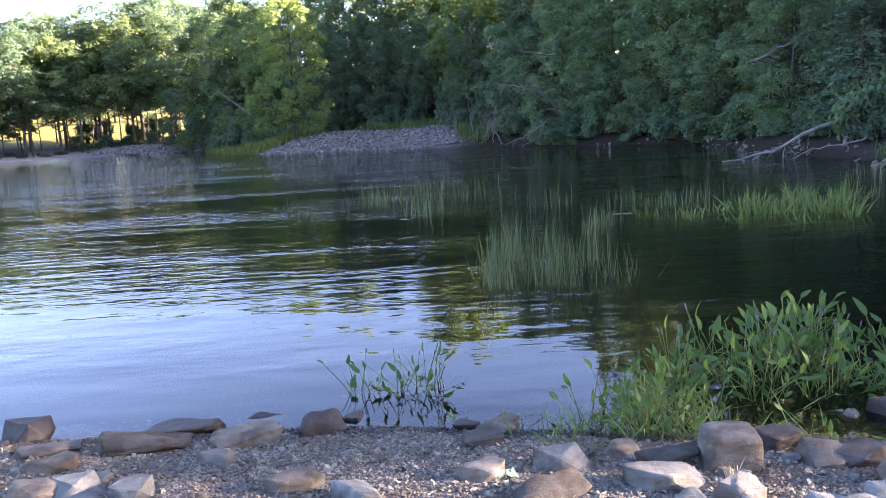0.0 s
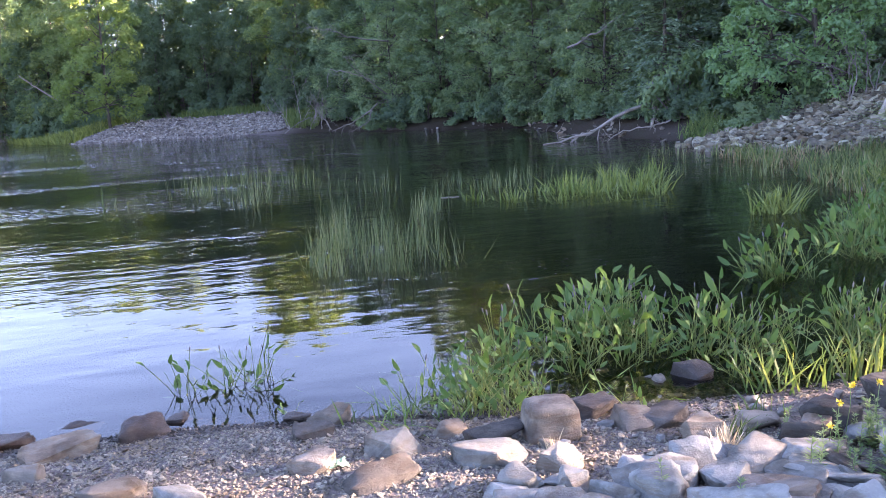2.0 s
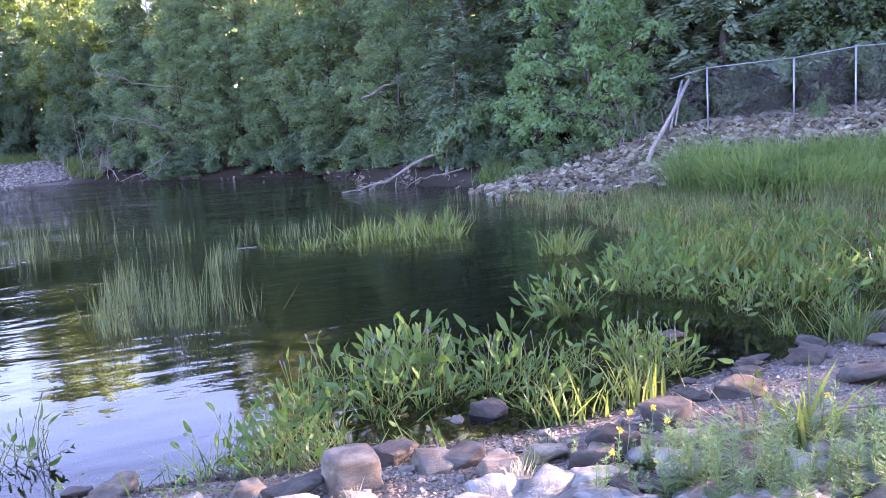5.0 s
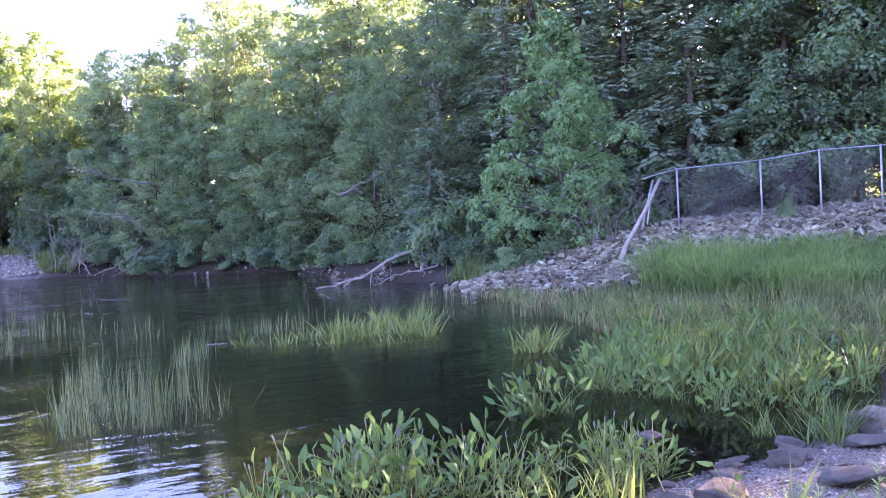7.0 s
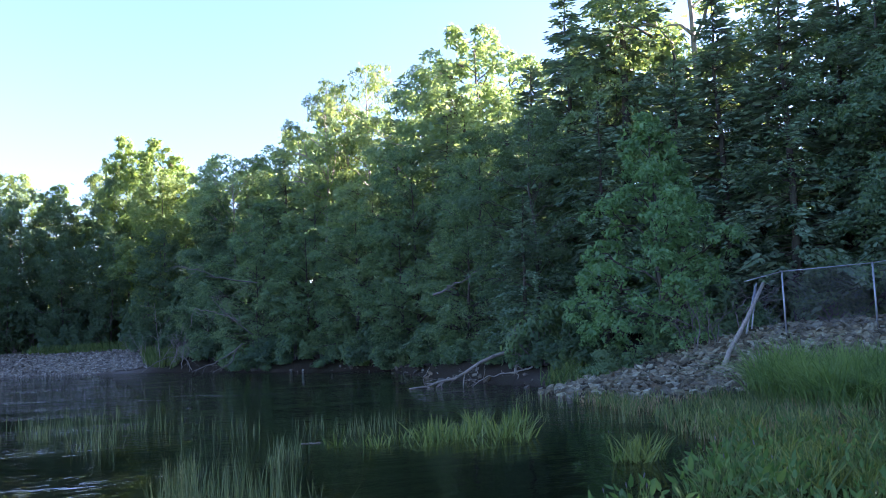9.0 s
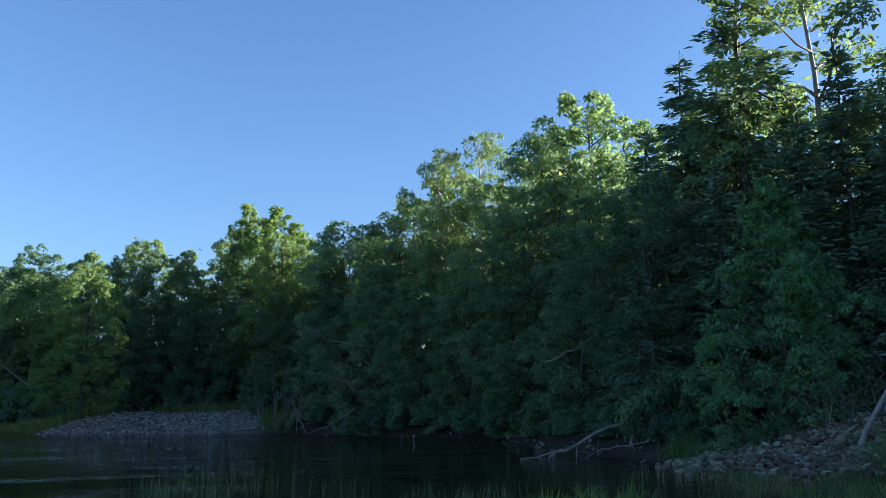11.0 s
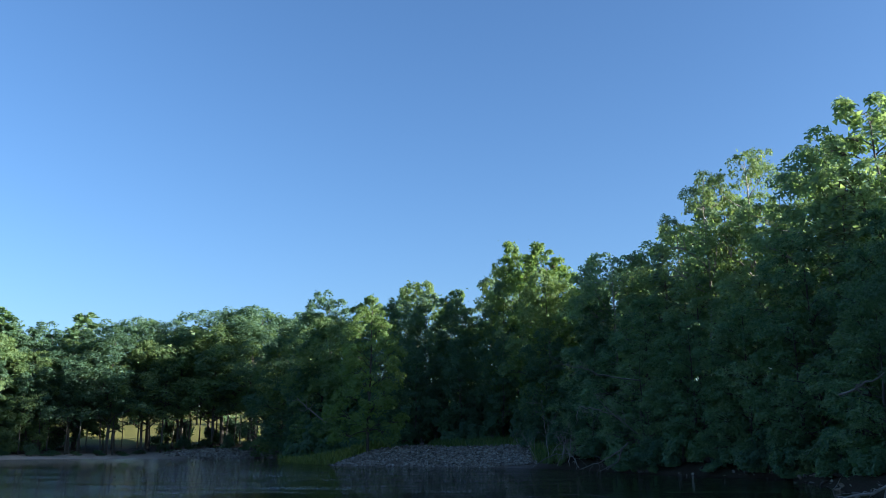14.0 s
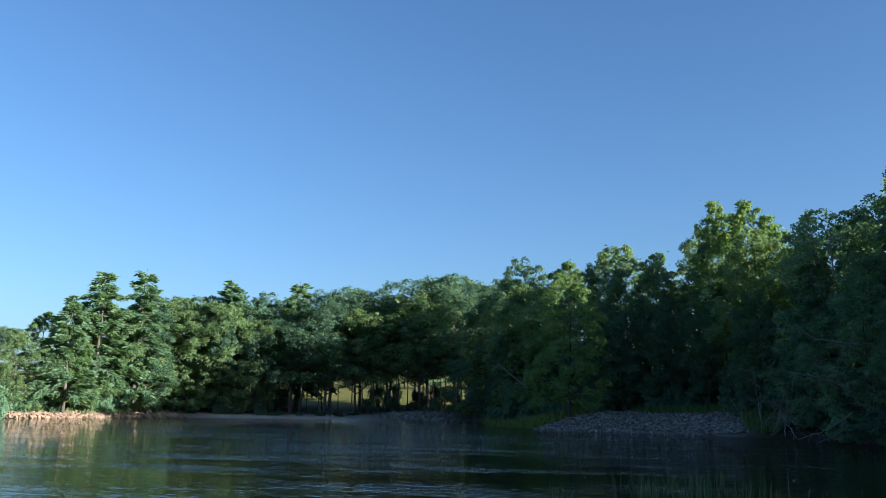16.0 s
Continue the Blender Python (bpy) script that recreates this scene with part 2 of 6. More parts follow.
PEBBLE = stone_material("pebbles", [(0.09, 0.082, 0.076), (0.2, 0.18, 0.158), (0.25, 0.218, 0.182), (0.145, 0.134, 0.126), (0.3, 0.268, 0.225), (0.2, 0.168, 0.138)])
BARK = bark_material("grey_brown_bark", (0.035, 0.028, 0.022), (0.12, 0.10, 0.08))
BARK_PALE = bark_material("pale_bark", (0.16, 0.14, 0.12), (0.36, 0.33, 0.29))
DEADWOOD = bark_material("bleached_wood", (0.17, 0.145, 0.12), (0.36, 0.325, 0.28), 18)
TWIG = bark_material("grey_twigs", (0.11, 0.095, 0.085), (0.26, 0.23, 0.21), 18)
SCRAP = plain_material("pale_green_sheet", (0.17, 0.32, 0.2), (0.24, 0.4, 0.27), 0.6)
STEEL = plain_material("galvanised_steel", (0.27, 0.285, 0.30), (0.4, 0.415, 0.43), 0.5, 0.6, 9)
WIRE = plain_material("weathered_wire", (0.13, 0.135, 0.14), (0.22, 0.225, 0.23), 0.6, 0.3, 9)


# ---------------------------------------------------------------- mesh tools
def mesh_of(name, verts, faces, smooth=False):
    """A mesh from arrays of vertices (n, 3) and of faces (m, 3 or 4)."""
    verts, faces = np.asarray(verts, dtype=np.float32), np.asarray(faces, dtype=np.int32)
    me = bpy.data.meshes.new(name)
    k = faces.shape[1]
    me.vertices.add(len(verts))
    me.vertices.foreach_set("co", verts.ravel())
    me.loops.add(faces.size)
    me.loops.foreach_set("vertex_index", faces.ravel())
    me.polygons.add(len(faces))
    me.polygons.foreach_set("loop_start", np.arange(0, faces.size, k, dtype=np.int32))
    me.polygons.foreach_set("use_smooth", np.full(len(faces), smooth))
    me.update(calc_edges=True)
    me.validate()
    return me


class Geo:
    """Gathers triangles of several pieces into one mesh."""

    def __init__(self):
        self.v, self.f, self.n = [], [], 0

    def add(self, verts, faces):
        self.v.append(np.asarray(verts, dtype=np.float32))
        self.f.append(np.asarray(faces, dtype=np.int32) + self.n)
        self.n += len(verts)

    def mesh(self, name, smooth=False):
        return mesh_of(name, np.concatenate(self.v), np.concatenate(self.f), smooth)


def tube(geo, pts, radii, sides=6):
    """A tapering tube along a line of points, closed at its end."""
    pts = np.asarray(pts, dtype=float)
    rings = []
    for i, p in enumerate(pts):
        d = pts[min(i + 1, len(pts) - 1)] - pts[max(i - 1, 0)]
        d /= np.linalg.norm(d) + 1e-9
        a = np.cross(d, (0.0, 0.0, 1.0) if abs(d[2]) < 0.9 else (1.0, 0.0, 0.0))
        a /= np.linalg.norm(a)
        b = np.cross(d, a)
        t = np.arange(sides) * 2 * math.pi / sides
        rings.append(p + radii[i] * (np.cos(t)[:, None] * a + np.sin(t)[:, None] * b))
    verts = np.concatenate(rings + [pts[-1:], pts[:1]])
    faces = []
    for i in range(len(pts) - 1):
        for j in range(sides):
            a, b = i * sides + j, i * sides + (j + 1) % sides
            faces += [(a, b, b + sides), (a, b + sides, a + sides)]
    last, tip = (len(pts) - 1) * sides, len(verts) - 2
    for j in range(sides):
        faces.append((last + j, last + (j + 1) % sides, tip))
        faces.append(((j + 1) % sides, j, tip + 1))
    geo.add(verts, faces)


def bent(a, b, sag, rng, steps=5, wobble=0.05):
    """Points from a to b, bowed by sag along z and a little crooked."""
    a, b = np.asarray(a, float), np.asarray(b, float)
    size = np.linalg.norm(b - a)
    out = []
    for i in range(steps + 1):
        t = i / steps
        p = a + (b - a) * t + np.array((0, 0, sag * 4 * t * (1 - t)))
        if 0 < i:
            p = p + rng.normal(0, wobble * size * 0.3, 3)
        out.append(p)
    return np.array(out)


def unit(v):
    return v / (np.linalg.norm(v, axis=-1, keepdims=True) + 1e-9)


def leaves(name, centre, along, normal, length, width, fold=0.18):
    """Many folded, pointed leaf blades as one mesh."""
    n = len(centre)
    along = unit(along)
    side = unit(np.cross(normal, along))
    up = np.cross(along, side)
    length, width = np.broadcast_to(length, (n,))[:, None], np.broadcast_to(width, (n,))[:, None]
    base, tip = centre - along * length * 0.5, centre + along * length * 0.5
    mid = centre - along * length * 0.08
    left, right = mid - side * width * 0.5 + up * width * fold, mid + side * width * 0.5 + up * width * fold
    verts = np.stack([base, right, tip, left], axis=1).reshape(-1, 3)
    i = np.arange(n)[:, None] * 4
    faces = np.concatenate([i + (0, 1, 2), i + (0, 2, 3)], axis=1).reshape(-1, 3)
    return mesh_of(name, verts, faces)


def spray(name, centre, along, normal, length, width):
    """Very many small leaf tips, a triangle each, as one mesh."""
    along = unit(along)
    side = np.cross(unit(normal), along)
    l, w = length[:, None], width[:, None]
    base = centre - along * l * 0.5
    verts = np.stack([base - side * w * 0.5, base + side * w * 0.5, centre + along * l * 0.5], axis=1).reshape(-1, 3)
    return mesh_of(name, verts, np.arange(len(verts)).reshape(-1, 3))


def part(name, me, material, parent, label=""):
    """Links a mesh as one part under a thing."""
    ob = new(name, me)
    if material is not None and not me.materials:
        me.materials.append(material)
    ob.parent = parent
    return tagged(ob, label)


def thing(name, label, category, group="", me=None, material=None, m=None, kind=""):
    ob = new(name, me)
    if material is not None and not me.materials:
        me.materials.append(material)
    if m is not None:
        ob.matrix_world = m
    return tagged(ob, label, category, group, kind)


def spot(az, d):
    """The place d metres off at a compass angle from the y axis."""
    return d * math.sin(radians(az)), d * math.cos(radians(az))


# ---------------------------------------------------------------- ground and lake
NEAR_SHORE = [(-220, 30), (-60, 14), (-12, 6.6), (-2.8, 5.2), (-0.6, 5.15), (0.55, 4.9), (1.4, 4.72), (2.6, 4.45),
              (3.6, 4.45), (4.2, 4.7), (4.8, 4.72), (5.3, 4.64), (5.7, 4.74), (6.2, 4.92), (6.9, 5.25)]
MARSH_EDGE = [(7.8, 5.5), (9.2, 6.6), (10.6, 8.4), (11.8, 10.6), (12.8, 13.0), (13.4, 15.6), (13.9, 18.2), (13.5, 19.6), (12.3, 20.9), (12.1, 22.0), (12.7, 23.8)]
FAR_SHORE = [(13.6, 26), (13.2, 29.5), (13.2, 34), (14.3, 46.8), (11.5, 50.7), (7, 56), (4.4, 63), (0.6, 66), (-8, 72.5),
             (-15, 74), (-19, 84), (-22, 98), (-34, 114), (-44, 109), (-53, 112), (-63, 106), (-72, 97), (-76, 96),
             (-79, 78), (-95, 68), (-140, 55), (-215, 52)]
SHORE = np.array(NEAR_SHORE + MARSH_EDGE + FAR_SHORE, dtype=float)

# x, y, first slope, height of the crest, slope behind it
BANKS = [(0, 3, .13, .42, .015), (-20, 4, .13, .42, .015), (6, 3, .10, .42, .02), (8, 7.5, .015, .1, .01), (11, 11, .03, .25, .05), (14, 13.5, .09, 1.2, .05),
         (15, 22, .12, 1.3, .02), (16, 19.6, .085, .62, .02), (19.5, 21.3, .42, 2.25, .02), (23, 17, .34, 2.5, .02), (16, 40, .5, 1.7, .06), (10, 56, .5, 1.5, .06), (-6, 77, .5, 2.0, .03), (1, 70, .5, 1.8, .03),
         (-20, 92, .10, 1.1, .05), (-36, 120, .2, 2.0, .05), (-62, 113, .10, 1.1, .085), (-85, 90, .2, 1.3, .03)]


def shore_gap(x, y):
    """Metres from the waterline: above zero on land, below on the lake."""
    x, y = np.atleast_1d(np.asarray(x, float)), np.atleast_1d(np.asarray(y, float))
    best, inside = np.full(x.shape, 1e9), np.zeros(x.shape, bool)
    for (ax, ay), (bx, by) in zip(SHORE, np.roll(SHORE, -1, axis=0)):
        dx, dy = bx - ax, by - ay
        t = np.clip(((x - ax) * dx + (y - ay) * dy) / (dx * dx + dy * dy), 0, 1)
        best = np.minimum(best, np.hypot(x - ax - t * dx, y - ay - t * dy))
        cross = (ay > y) != (by > y)
        inside ^= cross & (x < ax + (y - ay) * dx / (dy if dy else 1e-9))
    return np.where(inside, -best, best)


def ripple(x, y, size):
    return (np.sin(x / size * 1.7 + 1.3 * np.sin(y / size * 1.1)) + np.sin(y / size * 1.9 + 1.7 * np.sin(x / size * 0.8 + 2))
            + 0.5 * np.sin((x + y) / size * 3.1 + 1)) / 2.5


def ground_z(x, y):
    x, y = np.atleast_1d(np.asarray(x, float)), np.atleast_1d(np.asarray(y, float))
    s = shore_gap(x, y)
    total, mixed = np.zeros(x.shape), np.zeros((3,) + x.shape)
    for bx, by, *values in BANKS:
        reach = 3.0 + 0.11 * math.hypot(bx, by)
        w = 1.0 / (0.3 + ((x - bx) ** 2 + (y - by) ** 2) / reach ** 2) ** 2
        total += w
        for i, value in enumerate(values):
            mixed[i] += w * value
    a, crest, b = mixed / total
    land = crest * (1 - np.exp(-np.maximum(s, 0) * a / crest)) + b * np.maximum(s - crest / a, 0)
    land = np.minimum(land, 16)
    far = np.clip((np.hypot(x, y) - 12) / 40, 0, 1)
    land = land + ripple(x, y, 1.1) * 0.012 * np.clip(s, 0, 1) + ripple(x, y, 4.5) * 0.14 * far * np.clip(s / 4, 0, 1)
    bed = np.maximum(0.34 * np.minimum(s, 0), -1.8)
    return np.where(s > 0, land, bed)


def gz(x, y):
    return float(ground_z(x, y)[0])


def smooth_step(v, a, b):
    t = np.clip((v - a) / (b - a), 0, 1)
    return t * t * (3 - 2 * t)


def build_ground():
    az = np.concatenate([np.arange(-56, 66, 0.4), np.arange(66, 304, 4.0)])
    rad = np.concatenate([[0.05], 0.8 * np.exp(np.linspace(0, math.log(3200 / 0.8), 270))])
    a, r = np.meshgrid(np.radians(az), rad)
    x, y = (r * np.sin(a)).ravel(), (r * np.cos(a)).ravel()
    z, s = ground_z(x, y), shore_gap(x, y)
    n = len(az)
    i, j = np.meshgrid(np.arange(len(rad) - 1), np.arange(n), indexing="ij")
    i, j, k = i.ravel(), j.ravel(), (j.ravel() + 1) % n
    me = mesh_of("ground", np.stack([x, y, z], 1), np.stack([i * n + j, (i + 1) * n + j, (i + 1) * n + k, i * n + k], 1), True)
    d = np.hypot(x, y)
    wob = ripple(x, y, 2.3)
    gravel = smooth_step(9.5 + wob - d, 0, 1.5) * smooth_step(s, -0.9, -0.2) * smooth_step(5.9 - y, 0, 0.5)
    gravel = np.maximum(gravel, np.exp(-((x - 16) ** 2 + (y - 21.5) ** 2) / 30) * smooth_step(s, 0.0, 1.0))
    bar = smooth_step(14 + wob - np.hypot((x + 7) * 0.8, y - 76), 0, 3) * smooth_step(9 + wob - s, 0, 2) * (s > -1)
    gravel = np.clip(np.maximum(np.maximum(gravel, bar), np.exp(-((x + 36) ** 2 + (y - 116) ** 2) / 120) * smooth_step(9 - s, 0, 3)), 0, 1)
    lawn = smooth_step(y, 127 + wob * 2, 132) * smooth_step(-x, 15, 22)
    marsh = np.exp(-((x - 12) ** 2 + (y - 11) ** 2) / 40) * (s > 0.3)
    spit = np.exp(-((x + 22) ** 2 + (y - 92) ** 2) / 50) * (s > 0)
    turf = np.exp(-((x + 86) ** 2 + (y - 92) ** 2) / 260) * smooth_step(s, 2, 5)
    top = smooth_step(s, 7, 10) * np.exp(-((x + 4) ** 2 + (y - 80) ** 2) / 90)
    grass = np.clip(np.maximum.reduce([lawn, spit, turf, top, marsh * 0.45]), 0, 1)
    gravel = gravel * (1 - smooth_step(x, 6.0, 7.0) * smooth_step(y, 5.0, 5.4) * (y < 16))
    sand = np.exp(-((x + 60) ** 2 + (y - 112) ** 2) / 180) * smooth_step(11 + wob - s, 0, 3)
    col = me.color_attributes.new("cover", "FLOAT_COLOR", "POINT")
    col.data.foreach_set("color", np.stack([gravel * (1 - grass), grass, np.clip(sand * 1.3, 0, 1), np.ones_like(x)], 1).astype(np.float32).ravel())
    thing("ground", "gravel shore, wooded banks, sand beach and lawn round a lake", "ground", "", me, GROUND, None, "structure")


def build_water():
    me = bpy.data.meshes.new("water")
    bm = bmesh.new()
    bmesh.ops.create_grid(bm, x_segments=24, y_segments=24, size=170)
    bm.to_mesh(me)
    bm.free()
    ob = thing("water", "dark clear lake water with short wind ripples", "lake", "", me, WATER, pose(-66, 75, 0), "structure")
    ob.visible_shadow = False


build_ground()
build_water()


# ---------------------------------------------------------------- trees
def broad_crown(rng, h, r, base, n_bough, per, leaf, droop=0.0, puff=0.6, cone=0.0, clumps=10, loose=1.0):
    """Limb lines and leaf places of a broadleaf crown: boughs that fill a dome, each a heap of rounded leaf clumps."""
    limbs, cents, sizes, ways = [], [], [], []
    for i in range(n_bough):
        t = (i + rng.uniform(0, 1)) / n_bough
        a = i * 2.39996 + rng.normal(0, 0.35)
        out = np.array((math.cos(a), math.sin(a), 0.0))
        dome = math.sqrt(max(0.07, 1 - ((t - 0.36) / 0.68) ** 2))
        wide = (1 - cone) * dome + cone * min(1.0, 0.6 + 1.7 * t) * (1.15 * (1 - t) ** 0.85 + 0.06)
        size = r * wide * rng.uniform(0.62, 1.25)
        knob = r * (0.2 - 0.12 * cone + (0.17 + 0.1 * cone) * wide) * rng.uniform(0.75, 1.25)
        reach = max(size - 0.6 * knob, 0.04 * r)
        z0 = h * (base + (0.955 - base) * t)
        centre = out * reach + (0, 0, z0 - droop * reach * (1 - t))
        start = np.array((0, 0, max(z0 - 0.45 * size, 0.14 * h)))
        limbs.append((start, centre, t))
        for j in range(clumps):
            v = unit(unit(rng.normal(0, 1, 3)) + out * 0.45 + (0, 0, 0.2))
            c = centre + v * knob * rng.uniform(0.7, 1.12) * np.array((1, 1, 0.62))
            cents.append(c)
            sizes.append(knob * rng.uniform(0.34, 0.58) * loose)
            ways.append(unit(v + out * 0.4))
            if j % 3 == 0:
                limbs.append((start + (centre - start) * 0.7, c, min(t + 0.3, 1.0)))
    c, way = np.repeat(np.array(cents), per, axis=0), np.repeat(np.array(ways), per, axis=0)
    blob = np.repeat(np.array(sizes), per)[:, None]
    n = len(c)
    u = unit(unit(rng.normal(0, 1, (n, 3))) + way * 0.45 + (0, 0, 0.3))
    off = u * blob * rng.uniform(0.25, 1.0, (n, 1)) ** 0.45 * (1, 1, puff)
    off[:, 2] -= 0.1 * (off[:, 0] ** 2 + off[:, 1] ** 2) / blob[:, 0]
    p = c + off + rng.normal(0, 0.012 * r, (n, 3))
    normal = unit(u * 0.9 + (0, 0, 0.5) + rng.normal(0, 0.42, p.shape))
    along = unit(np.cross(normal, rng.normal(0, 1, p.shape))) + u * 0.35 + (0, 0, -0.4)
    length = leaf * rng.uniform(0.65, 1.3, n)
    k = int(n * 0.06)
    mixed = rng.permutation(n)
    p, along, normal = p[mixed], along[mixed], normal[mixed]
    heart = np.array([b for _, b, t in limbs])[rng.integers(0, len(limbs), k)]
    p[:k] = heart * (0.86, 0.86, 0.97) + rng.normal(0, 0.1 * r, (k, 3))
    length[:k] *= 1.7
    return limbs, p, along, normal, length


def broad_tree(seed, h, r, base, n_bough, per, leaf, mat, bark, name="tree", droop=0.0, lean=0.0, twigs=True, puff=0.6, cone=0.0, clumps=10, loose=1.0, stem=0.016):
    """A broadleaf tree, standing at the origin: trunk, limbs and a crown of many single leaves."""
    rng = np.random.default_rng(seed)
    limbs, p, along, normal, length = broad_crown(rng, h, r, base, n_bough, per, leaf, droop, puff, cone, clumps, loose)
    root = new(name)
    g = Geo()
    tube(g, bent((0, 0, -0.4), (lean * 0.1 * h, 0, h * 0.93), 0, rng, 7, 0.018), np.linspace(stem * h + 0.05, 0.02, 8), 8)
    part("trunk", g.mesh("trunk", True), bark, root)
    if twigs is not None:
        g = Geo()
        for start, end, t in limbs:
            if not twigs and t > 0.75:
                continue
            w = 0.05 * (1.2 - t) * h / 12 + 0.012
            tube(g, bent(start, start + (end - start) * 0.92, 0.04 * r, rng, 4, 0.12), np.linspace(w, 0.008, 5), 4)
        tagged(part("branchwork", g.mesh("branchwork", True), bark, root), kind="stuff")
    part("crown", spray("crown", p, along, normal, length, length * 0.7), mat, root)
    return root


def conifer(seed, h, r, base, whorls, per, mat, bark, name="tree", tufty=0.0, spray=1.0):
    """A needle tree: drooping whorled boughs, each a flat spray of twigs."""
    rng = np.random.default_rng(seed)
    root = new(name)
    g = Geo()
    tube(g, bent((0, 0, -0.4), (0, 0, h), 0, rng, 8, 0.012), np.linspace(0.013 * h + 0.04, 0.012, 9), 7)
    part("trunk", g.mesh("trunk", True), bark, root)
    g, pts, al, no, le = Geo(), [], [], [], []
    for w in range(whorls):
        t = (w + rng.uniform(-0.3, 0.3)) / whorls
        z0 = h * (base + (0.985 - base) * max(t, 0))
        size0 = r * (1 - max(t, 0)) ** 0.75 + 0.12
        for b in range(int(rng.integers(4, 7))):
            a = rng.uniform(0, 2 * math.pi)
            size = size0 * rng.uniform(0.4 if tufty else 0.55, 1.3 if tufty else 1.2)
            tip = np.array((math.cos(a) * size, math.sin(a) * size, z0 + size * (rng.uniform(-0.45, 0.08) + 0.4 * t) + rng.normal(0, 0.12)))
            line = bent((0, 0, z0), tip, 0.09 * size, rng, 4, 0.05)
            tube(g, line, np.linspace(0.03, 0.006, 5), 3)
            n = max(8, int(per * size / r))
            u = rng.uniform(0.3 if tufty else 0.12, 1.0, n) ** 0.8
            q = np.array((0, 0, z0)) + (tip - (0, 0, z0)) * u[:, None] + np.array((0, 0, 1)) * (0.36 * size * u * (1 - u))[:, None]
            fan = np.where(rng.random(n) < 0.5, 1, -1) * rng.uniform(0.2, 1.1, n)
            d = unit(tip - (0, 0, z0))
            s = np.array((-d[1], d[0], 0.0))
            way = d * np.cos(fan)[:, None] + s * np.sin(fan)[:, None] + (0, 0, -0.22)
            reach = rng.uniform(0.12, 0.30, n) * (1.1 - 0.5 * u) * (0.7 + 0.3 * r) * spray
            q = q + way * reach[:, None] * rng.uniform(0.2, 1.2, (n, 1)) + rng.normal(0, 0.07 + 0.12 * tufty, (n, 3))
            q[:, 2] -= rng.exponential(0.09, n) * (0.5 + u)
            pts.append(q), al.append(way), no.append(np.array((0, 0, 1)) + rng.normal(0, 0.55 + 0.7 * tufty, (n, 3))), le.append(reach * 1.5)
    tagged(part("branchwork", g.mesh("branchwork", True), bark, root), kind="stuff")
    p, a, n, l = (np.concatenate(v) for v in (pts, al, no, le))
    part("crown", leaves("crown", p, a, n, l, l * 0.38, 0.1), mat, root)
    return root


def shrub(seed, r, h, count, leaf, mat, name="shrub"):
    """A rounded bush: stems from one base and leaves in clumps."""
    rng = np.random.default_rng(seed)
    root, g, c = new(name), Geo(), []
    for i in range(16):
        a, e = rng.uniform(0, 2 * math.pi), rng.uniform(0.15, 1.45)
        size = rng.uniform(0.6, 1.05)
        tip = np.array((math.cos(a) * math.cos(e) * r, math.sin(a) * math.cos(e) * r, math.sin(e) * h)) * size
        tube(g, bent((0, 0, -0.1), tip, 0.12 * h, rng, 4, 0.08), np.linspace(0.025, 0.005, 5), 3)
        c += [tip * 0.6 + (0, 0, 0.15 * h), tip * 0.85 + (0, 0, 0.05 * h), tip]
    tagged(part("branchwork", g.mesh("branchwork", True), TWIG, root), kind="stuff")
    c = np.array(c)
    c = c[rng.integers(0, len(c), count)]
    v = unit(rng.normal(0, 1, (count, 3)))
    p = c + v * rng.uniform(0.05, 0.26, (count, 1)) * r
    p[:, 2] = np.maximum(p[:, 2], 0.02)
    normal = unit(v * 0.5 + unit(c * (1, 1, 0.3) + 1e-6) * 0.5 + (0, 0, 0.8) + rng.normal(0, 0.3, p.shape))
    along = unit(np.cross(normal, rng.normal(0, 1, p.shape))) + (0, 0, -0.4)
    l = leaf * rng.uniform(0.65, 1.3, count)
    part("crown", spray("crown", p, along, normal, l, l * 0.7), mat, root)
    return root


SKYLINE = [(-60, 5), (-46.3, 5.3), (-43.3, 6.6), (-38.8, 7.2), (-35.9, 7.4), (-32.9, 7.3), (-27.8, 7.6), (-24.7, 8.0), (-20.5, 8.5), (-15.8, 8.8),
           (-12.7, 9.2), (-9.6, 9.6), (-6.9, 10.6), (-2.7, 11.2), (0.8, 13.0), (4.1, 12.5), (5.7, 11.3), (7.5, 13.3), (9.5, 15.0), (12.3, 16.2),
           (15.1, 16.6), (19, 17.4), (21.8, 19.2), (26.3, 20.1), (29.2, 20.6), (33.2, 25.0), (38, 25.5), (45, 25), (60, 25), (90, 23), (140, 20)]
BANKLINE = [(-60, 115), (-46, 114), (-43, 120), (-38, 129), (-36, 131), (-23, 131), (-16, 126), (-13, 98), (-10, 90), (-3, 84), (0, 80), (2, 74), (5, 67),
            (8, 58), (13, 55), (17, 51), (21, 43), (25, 37), (28, 34), (33, 33), (38, 33), (43, 34), (50, 34), (60, 32), (75, 31), (140, 31)]


def skyline(az):
    return float(np.interp(az, [a for a, _ in SKYLINE], [e for _, e in SKYLINE]))


def bankline(az):
    return float(np.interp(az, [a for a, _ in BANKLINE], [d for _, d in BANKLINE]))


